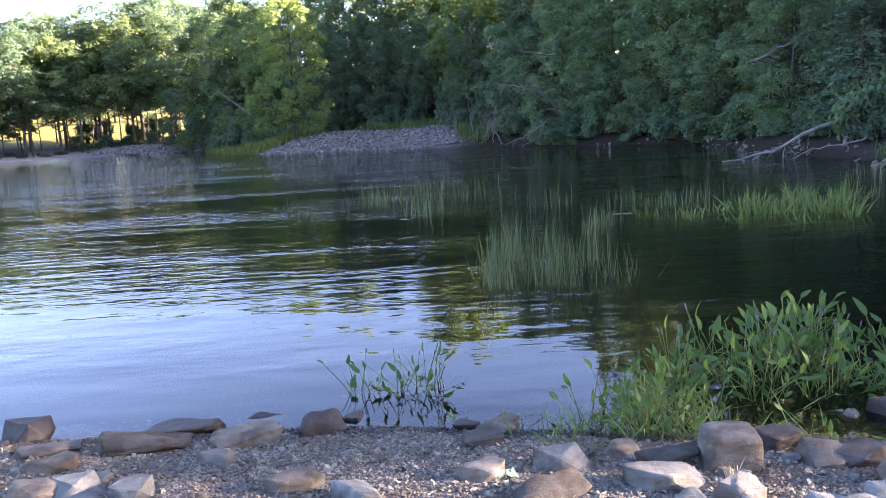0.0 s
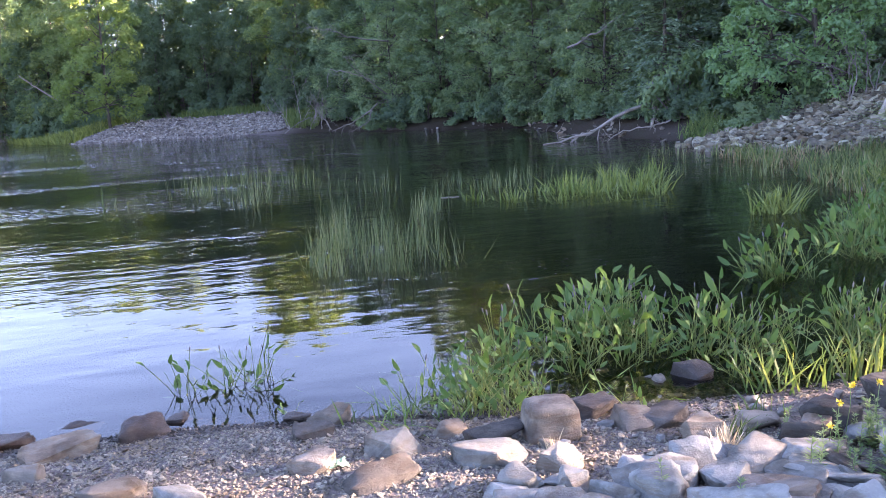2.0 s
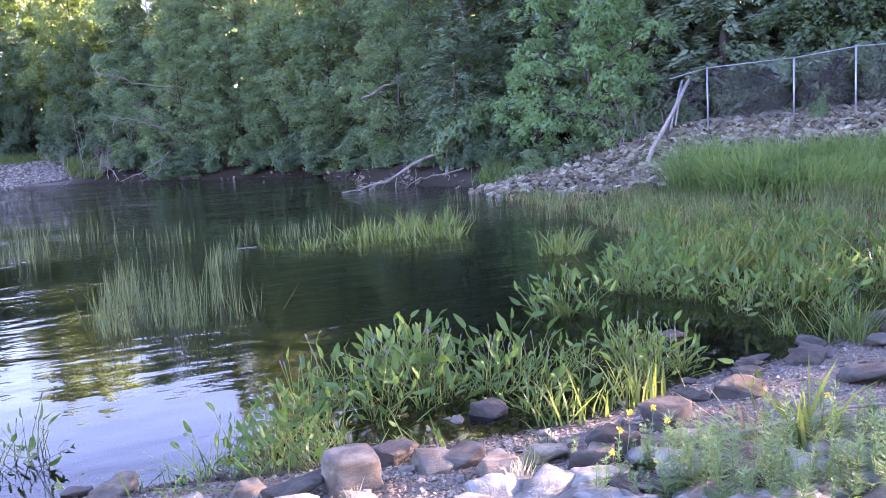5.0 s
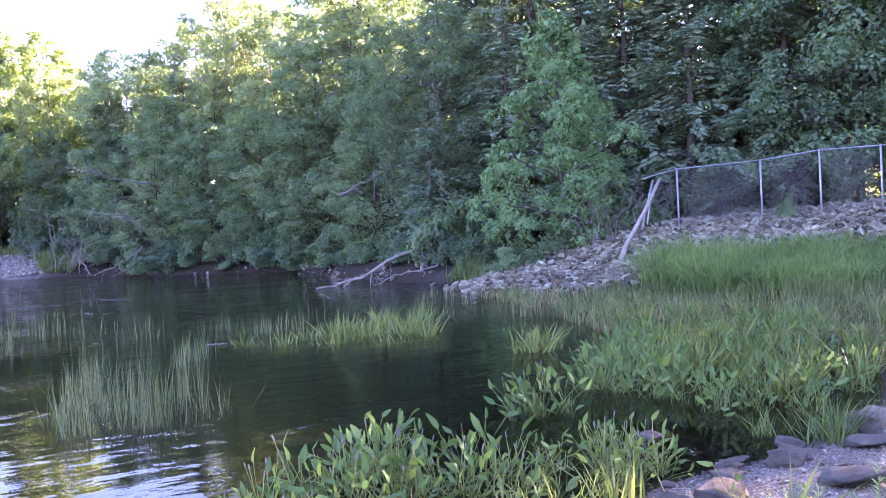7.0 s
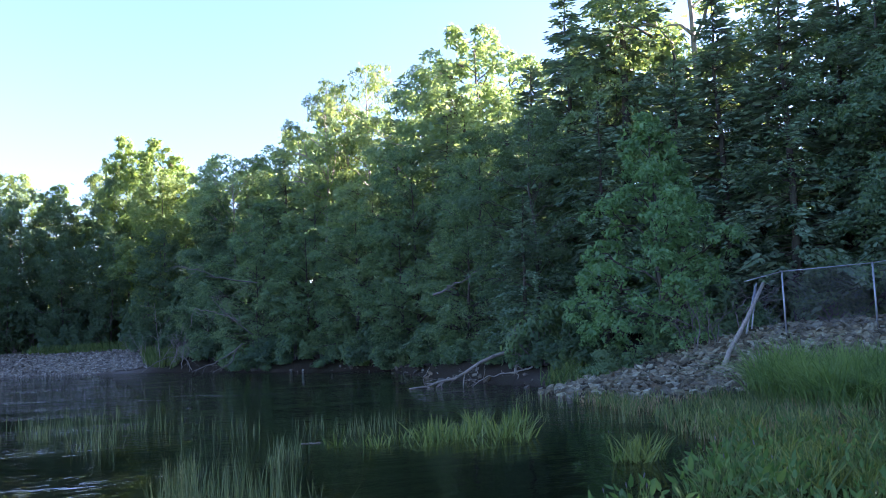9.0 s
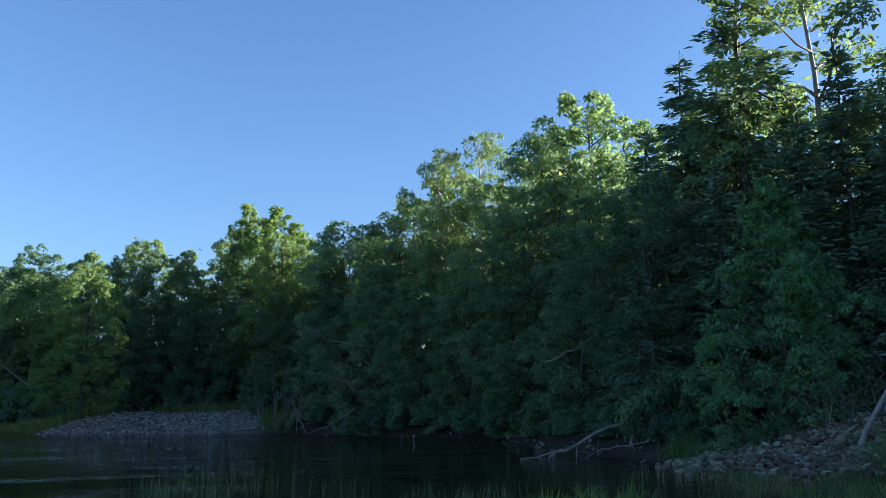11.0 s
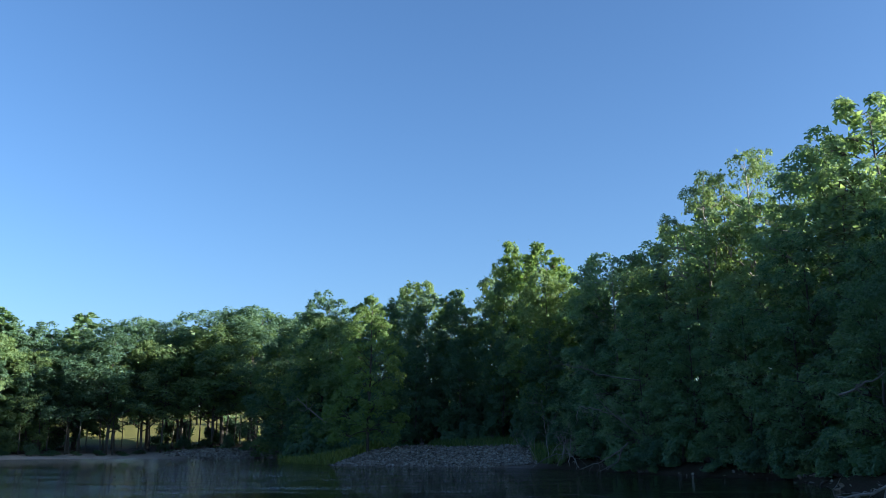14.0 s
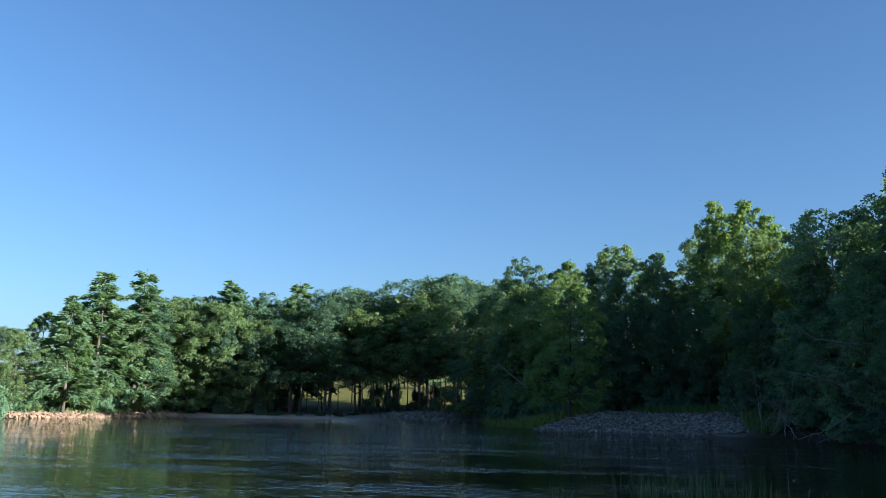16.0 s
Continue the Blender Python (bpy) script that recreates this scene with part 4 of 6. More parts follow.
stone(0.30, 4.92, 0.25, 0.22, 0.20, 25, STONE_WARM, WET_L, 0)
stone(0.18, 4.66, 0.26, 0.20, 0.14, -10, STONE_DARK, "dark grey stone bedded in the gravel shore", 8)
stone(0.92, 4.36, 0.22, 0.18, 0.14, 15, STONE_WARM, WARM_L, 6)
stone(1.13, 4.14, 0.36, 0.22, 0.15, -5, STONE_DARK, "dark grey stone bedded in the gravel shore", 1)
stone(1.30, 3.60, 0.24, 0.22, 0.18, 30, STONE_PALE, PALE_L, 3)
stone(1.30, 3.34, 0.20, 0.18, 0.17, 60, STONE, GREY_L, 5)
stone(1.36, 3.14, 0.30, 0.24, 0.18, 0, STONE_PALE, PALE_L, 7)
stone(1.58, 3.10, 0.28, 0.26, 0.25, -20, STONE_PALE, PALE_L, 2)
stone(1.88, 3.10, 0.22, 0.24, 0.22, 14, STONE_PALE, PALE_L, 8)
stone(2.02, 3.46, 0.34, 0.28, 0.15, -12, STONE_PALE, PALE_L, 4)
stone(2.68, 4.90, 0.32, 0.24, 0.22, 8, STONE_WET, WET_L, 3, 0.2)
stone(2.45, 4.90, 0.19, 0.17, 0.14, 30, STONE_WARM, WET_L, 6)
stone(2.04, 4.10, 0.36, 0.24, 0.17, 10, STONE, GREY_L, 0)
stone(2.20, 3.74, 0.36, 0.26, 0.22, 25, STONE_WARM, "brown stone with a bright sunlit face", 5)
stone(2.51, 3.86, 0.24, 0.22, 0.15, -30, STONE_WARM, WARM_L, 1)
stone(2.51, 3.50, 0.25, 0.22, 0.26, 35, STONE_DARK, "dark grey stone bedded in the gravel shore", 7)
stone(2.84, 3.70, 0.36, 0.30, 0.26, 5, STONE_DARK, "dark grey stone bedded in the gravel shore", 2)
stone(2.86, 3.44, 0.34, 0.22, 0.15, -15, STONE_PALE, PALE_L, 4)
stone(3.42, 3.98, 0.42, 0.34, 0.25, 12, STONE_DARK, "dark grey stone bedded in the gravel shore", 8)
stone(3.22, 3.54, 0.42, 0.28, 0.18, -8, STONE, GREY_L, 6)
stone(3.04, 3.20, 0.24, 0.20, 0.14, 20, STONE, GREY_L, 0)
stone(4.19, 4.14, 0.44, 0.34, 0.18, 16, STONE_DARK, "flat dark stone bedded in the gravel shore", 3)
stone(6.72, 4.72, 0.42, 0.36, 0.28, 0, STONE_WARM, WARM_L, 5)
stone(6.40, 4.74, 0.40, 0.36, 0.30, 30, STONE_DARK, "dark grey stone bedded in the gravel shore", 1)
stone(4.98, 3.74, 0.52, 0.36, 0.18, -12, STONE_DARK, "dark grey stone bedded in the gravel shore", 4)
stone(3.20, 2.70, 0.34, 0.26, 0.18, 18, STONE_PALE, PALE_L, 7)
stone(3.80, 3.22, 0.34, 0.28, 0.16, -20, STONE_WARM, WARM_L, 2)
stone(2.65, 3.60, 0.20, 0.18, 0.20, 40, STONE, GREY_L, 0)
stone(4.98, 5.76, 0.4, 0.3, 0.22, 5, STONE_WET, "dark wet rock just breaking the water", 3, 0.52)
for x, y, w in [(5.05, 4.82, 0.3), (5.42, 4.72, 0.26), (5.72, 4.88, 0.34), (4.75, 4.6, 0.28), (6.25, 5.02, 0.3), (5.2, 5.02, 0.2), (4.55, 4.42, 0.3), (3.95, 4.28, 0.32)]:
    stone(x, y, w, w * 0.7, w * 0.4, 40 * x, STONE_DARK, "flat dark stone at the inlet", None, 0.3)
stone(2.68, 8.05, 0.95, 0.75, 0.30, -6, STONE_WET, "flat brown rock lying awash in the water", 6, 0.83, 1)
stone(5.25, 4.5, 0.5, 0.3, 0.14, 15, STONE_DARK, "flat dark stone at the inlet", 1)
stone(6.0, 4.35, 0.5, 0.28, 0.13, -8, STONE_DARK, "flat dark stone at the inlet", 4)

# pale slabs heaped on the upper beach
def inside(x, y, corners):
    got = False
    for (ax, ay), (bx, by) in zip(corners, corners[1:] + corners[:1]):
        if (ay > y) != (by > y) and x < ax + (y - ay) * (bx - ax) / (by - ay):
            got = not got
    return got


HEAPED = [(0.8, 3.45), (1.5, 3.5), (2.3, 3.4), (3.0, 3.35), (4.4, 2.9), (4.0, 2.3), (2.6, 2.2), (0.9, 2.7)]
placed = 0
while placed < 110:
    x, y = stone_rng.uniform(0.5, 4.9), stone_rng.uniform(2.0, 3.6)
    if not inside(x, y, HEAPED):
        continue
    w = stone_rng.uniform(0.16, 0.46)
    stone(x, y, w, w * stone_rng.uniform(0.55, 0.95), w * stone_rng.uniform(0.24, 0.42), stone_rng.uniform(0, 360),
          stone_rng.choice((STONE_PALE, STONE_PALE, STONE_PALE, STONE_PALE, STONE, STONE)), "pale angular slab in the stone heap on the beach", None, 0.05, 20, "heaped slabs")
    placed += 1

# smaller stones strewn over the beach
for i in range(330):
    x, y = stone_rng.uniform(-3.6, 6.6), stone_rng.uniform(2.1, 5.25)
    right = x > 0.9
    if stone_rng.random() < (0.25 if right and y < 4.1 else 0.62) or (-0.9 < x < 0.7 and 3.9 < y < 4.9 and stone_rng.random() < 0.75):
        continue
    w = stone_rng.uniform(0.05, 0.13) * (1.5 if right and y < 3.6 else 1.0)
    wet = y > 4.9 - 0.1 * max(x, 0)
    material = stone_rng.choice((STONE_WET, STONE_WARM) if wet else (STONE_PALE, STONE_PALE, STONE) if right and y < 3.7 else (STONE, STONE_WARM, STONE_PALE))
    stone(x, y, w, w * stone_rng.uniform(0.6, 1.0), w * stone_rng.uniform(0.4, 0.75), stone_rng.uniform(0, 360), material,
          "small wet stone at the water's edge" if wet else "small loose stone on the gravel", None, 0.25, 15, "small loose stones")


def strewn(name, label, category, places, sizes, material, seed, detail=1, flat=0.6, embed=0.2):
    """Very many small stones as one mesh."""
    rng = np.random.default_rng(seed)
    verts, faces, done = [], [], 0
    for which, part_of in enumerate(np.array_split(np.arange(len(places)), 8)):
        me = (PEBBLES if "gravel" in name and "_b" not in name else RUBBLES)[which]
        base = np.array([v.co for v in me.vertices])
        tris = np.array([t.vertices for t in me.polygons])
        n, k = len(part_of), len(base)
        if not n:
            continue
        at, s = places[part_of], sizes[part_of][:, None]
        v = base[None] * rng.uniform(0.85, 1.15, (n, k, 1)) * np.stack([rng.uniform(0.9, 1.4, n), rng.uniform(0.65, 1.1, n), rng.uniform(0.5, 0.95, n) * flat], 1)[:, None]
        lean = rng.normal(0, 0.3, (n, 2))
        v[..., 2] += v[..., 0] * lean[:, :1] + v[..., 1] * lean[:, 1:]
        a = rng.uniform(0, 2 * math.pi, n)[:, None]
        x, y = v[..., 0] * np.cos(a) - v[..., 1] * np.sin(a), v[..., 0] * np.sin(a) + v[..., 1] * np.cos(a)
        z = ground_z(at[:, 0], at[:, 1])[:, None]
        verts.append(np.stack([at[:, :1] + x * s, at[:, 1:2] + y * s, z + (v[..., 2] + 0.4 * flat * (1 - 2 * embed)) * s], -1).reshape(-1, 3))
        faces.append((tris[None] + (np.arange(n) * k)[:, None, None]).reshape(-1, 3) + done)
        done += n * k
    return thing(name, label, category, "", mesh_of(name, np.concatenate(verts), np.concatenate(faces)), material, None, "stuff")


grain = np.random.default_rng(8)


def scatter(n, x0, x1, y0, y1):
    return np.stack([grain.uniform(x0, x1, n), grain.uniform(y0, y1, n)], 1)


P = np.concatenate([scatter(40000, -3.3, 2.6, 3.2, 5.35), scatter(13000, 2.6, 7.2, 2.6, 5.3), scatter(7000, -5.5, 8.0, -3.0, 6.0)])
edge = np.concatenate([np.stack([grain.normal(-3.3, 0.8, 3000), grain.uniform(3.0, 6.2, 3000)], 1), np.stack([grain.uniform(-4.0, 3.0, 5000), 3.3 - np.abs(grain.normal(0, 0.9, 5000))], 1)])
P = np.concatenate([P, edge])
P = P[(shore_gap(P[:, 0], P[:, 1]) > -0.45)]
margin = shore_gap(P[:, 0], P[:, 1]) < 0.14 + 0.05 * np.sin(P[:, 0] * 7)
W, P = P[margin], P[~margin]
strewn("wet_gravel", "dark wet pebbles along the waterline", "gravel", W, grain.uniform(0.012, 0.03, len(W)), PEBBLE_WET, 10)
strewn("gravel", "loose grey and brown pebbles covering the shore", "gravel", P, grain.uniform(0.01, 0.023, len(P)) * (1 + 0.9 * (grain.random(len(P)) < 0.08)), PEBBLE, 9)


def heap(name, label, centre, reach, count, size, material, seed, nearest=0):
    """A stony bank: stones of its own for the nearest, the rest as one mesh."""
    p = np.stack([grain.normal(centre[0], reach[0], count * 3), grain.normal(centre[1], reach[1], count * 3)], 1)
    s = shore_gap(p[:, 0], p[:, 1])
    q = np.hypot((p[:, 0] - centre[0]) / reach[0], (p[:, 1] - centre[1]) / reach[1])
    p = p[(s > -0.5) & (s < reach[2]) & (q < 2.0)][:count]
    strewn(name, label, "rubble", p, grain.uniform(size[0], size[1], len(p)), material, seed, 1, 0.7, 0.05)


def build_riprap():
    root = thing("riprap_bank", "bank of grey broken rock below the fence", "rock bank", "", None, None, None, "structure")
    shapes = [with_material(me, RUBBLE) for me in RUBBLES]
    rng = random.Random(3)
    made = 0
    while made < 290:
        t, u = rng.random() ** 0.8, rng.random()
        x, y = 12.6 + 8.2 * t + rng.gauss(0, 0.5), 23.6 - 3.4 * t + (u - 0.5) * (1.8 + 4.2 * t)
        if shore_gap(x, y)[0] < -0.3 or y < 18.6 or x < 12.3:
            continue
        w = rng.uniform(0.2, 0.5)
        ob = part("stone", rng.choice(shapes), None, root)
        ob.matrix_world = (Matrix.Translation((x, y, max(gz(x, y), -0.1) + w * 0.12)) @ pose(0, 0, 0, rng.uniform(-40, 40), rng.uniform(-40, 40), rng.uniform(0, 360))
                           @ Matrix.Diagonal((w, w * rng.uniform(0.6, 0.95), w * rng.uniform(0.4, 0.75), 1)))
        made += 1


build_riprap()
heap("bank_rubble", "smaller broken rock between the riprap stones", (17.0, 21.2), (3.2, 2.1, 9), 2600, (0.12, 0.36), RUBBLE, 21)
heap("fence_rubble", "broken rock along the foot of the fence", (20.8, 16.9), (2.4, 3.0, 14), 2200, (0.12, 0.34), RUBBLE, 22)
along = grain.uniform(0, 1, 8000)
inland = np.abs(grain.normal(0, 3.4, 8000)) * np.sin(math.pi * np.clip(along * 0.8 + 0.1, 0, 1)) - 0.4
BAR = np.stack([-16.5 + 18.5 * along + 0.4 * inland, 75.0 - 8.5 * along + inland], 1)
strewn("gravel_bar", "mound of grey and mauve cobbles at the waterside", "rubble", BAR, grain.uniform(0.1, 0.3, len(BAR)), COBBLE, 23, 1, 0.65, 0.15)
heap("far_gravel_bank", "low bank of grey cobbles on the far shore", (-36, 115), (6, 3.0, 7), 2600, (0.25, 0.6), COBBLE, 24)
heap("point_rocks", "pinkish rocks along the sunlit point", (-78, 90), (6, 7, 3), 1500, (0.25, 0.7), PINKROCK, 25)
heap("bank_stones", "dark stones along the wooded bank", (13, 42), (2.5, 10, 1.2), 160, (0.1, 0.3), STONE, 26)


# ---------------------------------------------------------------- reeds and grasses
def blades(name, label, category, places, heights, width, lean, material, seed, curl=0.25, z=None, round_stem=False, kind="stuff"):
    """Very many thin blades or stems in one mesh, each bending on its way up."""
    rng = np.random.default_rng(seed)
    n = len(places)
    a = rng.uniform(0, 2 * math.pi, n)
    tilt = np.abs(rng.normal(0, lean, n))
    way = np.stack([np.cos(a) * tilt, np.sin(a) * tilt, np.ones(n)], 1)
    out = np.stack([np.cos(a), np.sin(a), np.zeros(n)], 1)
    b = rng.uniform(0, 2 * math.pi, n)
    s = np.stack([np.cos(b), np.sin(b), np.zeros(n)], 1) * width * rng.uniform(0.7, 1.3, n)[:, None]
    z0 = np.maximum(ground_z(places[:, 0], places[:, 1]), -0.35) if z is None else z
    foot = np.stack([places[:, 0], places[:, 1], z0 - 0.02], 1)
    h = heights[:, None]
    bow = np.abs(rng.normal(0, curl, n))[:, None]
    rows = []
    for u, w in ((0, 1.0), (0.4, 0.9), (0.75, 0.6), (1.0, 0.0)):
        c = foot + way * h * u + out * h * bow * u ** 2.5 - np.array((0, 0, 1)) * h * bow * 0.35 * u ** 3
        rows.append((c, w))
    verts = []
    for c, w in rows[:-1]:
        verts += [c - s * w, c + s * w]
    verts.append(rows[-1][0])
    k = len(verts)
    v = np.stack(verts, 1).reshape(-1, 3)
    tri = np.array([(0, 1, 3), (0, 3, 2), (2, 3, 5), (2, 5, 4), (4, 5, 6)])
    f = (tri[None] + (np.arange(n) * k)[:, None, None]).reshape(-1, 3)
    return thing(name, label, category, "", mesh_of(name, v, f), material, None, kind)


def in_shape(n, corners, seed, clump=0.0):
    """Places inside a polygon, evenly strewn or drawn together into clumps."""
    rng = np.random.default_rng(seed)
    c = np.array(corners, float)
    lo, hi = c.min(0), c.max(0)
    got = np.zeros((0, 2))
    while len(got) < n:
        p = rng.uniform(lo, hi, (n * 3, 2))
        if clump:
            seeds = rng.uniform(lo, hi, (max(6, n // 14), 2))
            p = seeds[rng.integers(0, len(seeds), len(p))] + rng.normal(0, clump, p.shape)
        inside = np.zeros(len(p), bool)
        for (ax, ay), (bx, by) in zip(c, np.roll(c, -1, axis=0)):
            cross = (ay > p[:, 1]) != (by > p[:, 1])
            inside ^= cross & (p[:, 0] < ax + (p[:, 1] - ay) * (bx - ax) / ((by - ay) or 1e-9))
        got = np.concatenate([got, p[inside]])
    return got[:n]


rr = np.random.default_rng(12)
BUL = "stand of slender green bulrushes growing in the shallow water"
A = in_shape(520, [(0.35, 9.3), (1.5, 9.0), (2.15, 9.4), (2.2, 10.6), (1.6, 12.2), (0.9, 12.4), (0.35, 10.6)], 31, 0.12)
blades("bulrushes", BUL, "reeds", A, rr.uniform(0.55, 1.08, len(A)), 0.0055, 0.08, REED, 32, 0.06)
A2 = in_shape(240, [(0.3, 9.2), (0.9, 8.9), (1.6, 8.9), (1.6, 9.5), (0.4, 9.9)], 33, 0.1)
blades("short_reeds", "short grassy reeds at the edge of the bulrushes", "reeds", A2, rr.uniform(0.15, 0.42, len(A2)), 0.008, 0.25, REED, 34, 0.2)
A3 = in_shape(60, [(1.2, 9.0), (2.15, 9.3), (2.1, 9.7), (1.2, 9.5)], 35)
blades("withered_reeds", "withered brown reed stubs in the water", "reeds", A3, rr.uniform(0.12, 0.3, len(A3)), 0.006, 0.1, REED_DRY, 36, 0.1)
A4 = in_shape(16, [(1.9, 9.3), (2.3, 9.4), (2.3, 9.9), (1.9, 9.8)], 68)
blades("bulrushes", "long bulrush stems leaning out of the stand", "reeds", A4, rr.uniform(0.5, 0.85, len(A4)), 0.006, 0.45, REED, 69, 0.05)
B = in_shape(480, [(-3.8, 18.4), (-1.9, 17.6), (0.9, 16.9), (2.4, 16.0), (3.4, 17.5), (2.0, 22), (-0.8, 25), (-3.5, 23)], 37, 0.3)
blades("bulrushes", BUL, "reeds", B, rr.uniform(0.45, 0.95, len(B)), 0.011, 0.07, REED, 38, 0.06)
C1 = in_shape(260, [(2.2, 12.6), (3.5, 15.2), (5.0, 16.0), (6.4, 18.2), (4.0, 19), (2.4, 16)], 39, 0.3)
blades("bulrushes", BUL, "reeds", C1, rr.uniform(0.45, 0.85, len(C1)), 0.010, 0.07, REED, 40, 0.08)
C2 = in_shape(760, [(3.6, 15.4), (4.9, 13.9), (6.5, 13.2), (7.4, 14.6), (8.3, 16.6), (6.4, 16.6), (5, 15.6)], 41, 0.1)
blades("bur_reeds", "bright green bur-reeds with arching blades in the water", "reeds", C2, rr.uniform(0.36, 0.72, len(C2)) * (1 + 0.3 * smooth_step(C2[:, 0], 5.0, 7.0)), 0.017, 0.26, STALK, 42, 0.25)
F1 = in_shape(150, [(-1.9, 13.2), (-1.0, 13.7), (-1.0, 14.6), (-2.0, 14.4)], 43, 0.1)
blades("withered_reeds", "withered pale reeds standing in open water", "reeds", F1, rr.uniform(0.15, 0.4, len(F1)), 0.007, 0.3, REED_DRY, 44, 0.2)
F2 = in_shape(90, [(-3.4, 15.2), (-2.2, 14.6), (-2.0, 15.4), (-3.3, 16.2)], 45, 0.15)
blades("thin_reeds", "thin scattered reeds standing in open water", "reeds", F2, rr.uniform(0.15, 0.4, len(F2)), 0.006, 0.2, REED, 46, 0.2)
D0 = in_shape(110, [(7.6, 12.2), (9.4, 12.4), (10.6, 16), (11.8, 20.5), (11.0, 23), (8.6, 19)], 47, 0.35)
blades("thin_reeds", "thin reeds at the edge of the marsh", "reeds", D0, rr.uniform(0.2, 0.5, len(D0)), 0.007, 0.09, REED, 48, 0.08, np.full(len(D0), -0.03))
# the marsh: leaning stalks in front, fine rushes with brown feet behind, the tall grass mound at the bank
SHALLOW = [(5.75, 7.7), (6.0, 6.9), (5.9, 6.2), (6.2, 5.5), (7.4, 5.4), (9.4, 6.6), (11.2, 8.6), (11.8, 10.8), (11.2, 13.0), (9.6, 12.4), (8.9, 10.8), (7.6, 9.6), (6.6, 8.8)]
RUSHES = [(8.9, 11.2), (10.2, 9.6), (11.6, 8.2), (14.0, 8.4), (17.5, 10.2), (15.0, 13.2), (14.2, 16.4), (13.6, 18.6), (11.6, 20.6), (10.8, 17.0), (9.8, 13.8)]
INNER = [(6.5, 7.6), (6.5, 6.6), (6.8, 5.8), (7.6, 5.6), (9.4, 6.6), (11.2, 8.6), (11.8, 10.8), (11.2, 13.0), (9.6, 12.4), (8.9, 10.8), (7.9, 9.5), (7.1, 8.6)]
D1 = in_shape(1700, INNER, 49, 0.06)
blades("marsh_grass", "arching yellow-green sedge blades in the shallow marsh", "grass", D1, rr.uniform(0.22, 0.52, len(D1)) * (1 + 0.25 * ripple(D1[:, 0], D1[:, 1], 0.35)), 0.0115, 0.6, MARSH, 50, 0.25, np.full(len(D1), -0.02))
D5 = in_shape(5200, RUSHES, 51, 0.13)
blades("rushes", "fine upright green rushes crowding the marsh", "grass", D5, rr.uniform(0.3, 0.62, len(D5)) * (0.8 + 0.25 * ripple(D5[:, 0], D5[:, 1], 0.9)), 0.0105, 0.3, RUSH, 52, 0.22, np.maximum(ground_z(D5[:, 0], D5[:, 1]), -0.05))
D3 = in_shape(1300, RUSHES, 63, 0.3)
blades("dry_marsh_grass", "brown dry stems among the rushes", "grass", D3, rr.uniform(0.18, 0.42, len(D3)), 0.008, 0.2, REED_DRY, 64, 0.2, np.maximum(ground_z(D3[:, 0], D3[:, 1]), -0.05))
MOUND = [(13.7, 15.2), (14.5, 17.0), (15.6, 17.4), (17.2, 15.8), (19.2, 13.4), (20.2, 11.6), (17.0, 10.2), (14.6, 11.6), (13.6, 13.2)]
D2 = in_shape(7500, MOUND, 53, 0.2)
rise = np.interp(np.degrees(np.arctan2(D2[:, 0], D2[:, 1])), [39.5, 41.5, 44, 47, 51, 55, 60], [1.2, 1.6, 1.5, 1.25, 0.92, 0.64, 0.55])
blades("tall_grass", "tall bright green grass mound below the rock bank", "grass", D2, rr.uniform(0.6, 1.0, len(D2)) * rise * (1 + 0.22 * ripple(D2[:, 0], D2[:, 1], 0.6)), 0.0135, 0.34, GRASS, 54, 0.8)
S1 = in_shape(6500, [(-24, 90), (-19.5, 81), (-15.5, 76.5), (-12, 78.5), (-11.5, 85), (-16, 93), (-25, 106), (-29, 104)], 53, 0.7)
blades("spit_grass", "green grass on the low spit behind the gravel bar", "grass", S1, rr.uniform(0.5, 1.3, len(S1)), 0.04, 0.3, MARSH, 54, 0.4)
S2 = in_shape(900, [(1.6, 66.5), (3.6, 64.2), (4.6, 66), (3.5, 70), (1.5, 71)], 55, 0.6)
blades("bank_grass", "green grass tuft on the bank beside the cobbles", "grass", S2, rr.uniform(0.5, 1.1, len(S2)), 0.035, 0.2, SEDGE, 56, 0.3)
S3 = in_shape(2600, [(-8, 79), (-2, 75.5), (2.5, 73.5), (3, 78), (-6, 84)], 57, 0.6)
blades("mound_grass", "grass growing along the top of the cobble mound", "grass", S3, rr.uniform(0.3, 0.8, len(S3)), 0.04, 0.2, SEDGE, 58, 0.3)
S4 = in_shape(1500, [(-86, 84), (-80, 84), (-76, 96), (-80, 104), (-88, 98)], 59, 0.8)
blades("point_grass", "sunlit grass on the rocky point", "grass", S4, rr.uniform(0.5, 1.1, len(S4)), 0.06, 0.2, SEDGE, 60, 0.3)
S5 = in_shape(800, [(13.6, 24.6), (15, 24.2), (17, 26.5), (15.5, 28.5), (13.8, 27.0)], 61, 0.3)
blades("bank_weeds", "pale green weeds where the rock bank meets the trees", "grass", S5, rr.uniform(0.3, 1.0, len(S5)) * (0.75 + 0.4 * ripple(S5[:, 0], S5[:, 1], 0.5)), 0.014, 0.35, SEDGE, 62, 0.5)


D4 = in_shape(900, [(12.6, 15.0), (14.0, 14.5), (15.0, 16.2), (13.6, 18.0), (12.6, 20.6), (12.0, 18.5)], 65, 0.35)
blades("bank_grass", "rough green grass at the foot of the rock bank", "grass", D4, rr.uniform(0.12, 0.35, len(D4)), 0.012, 0.35, SEDGE, 66, 0.35)


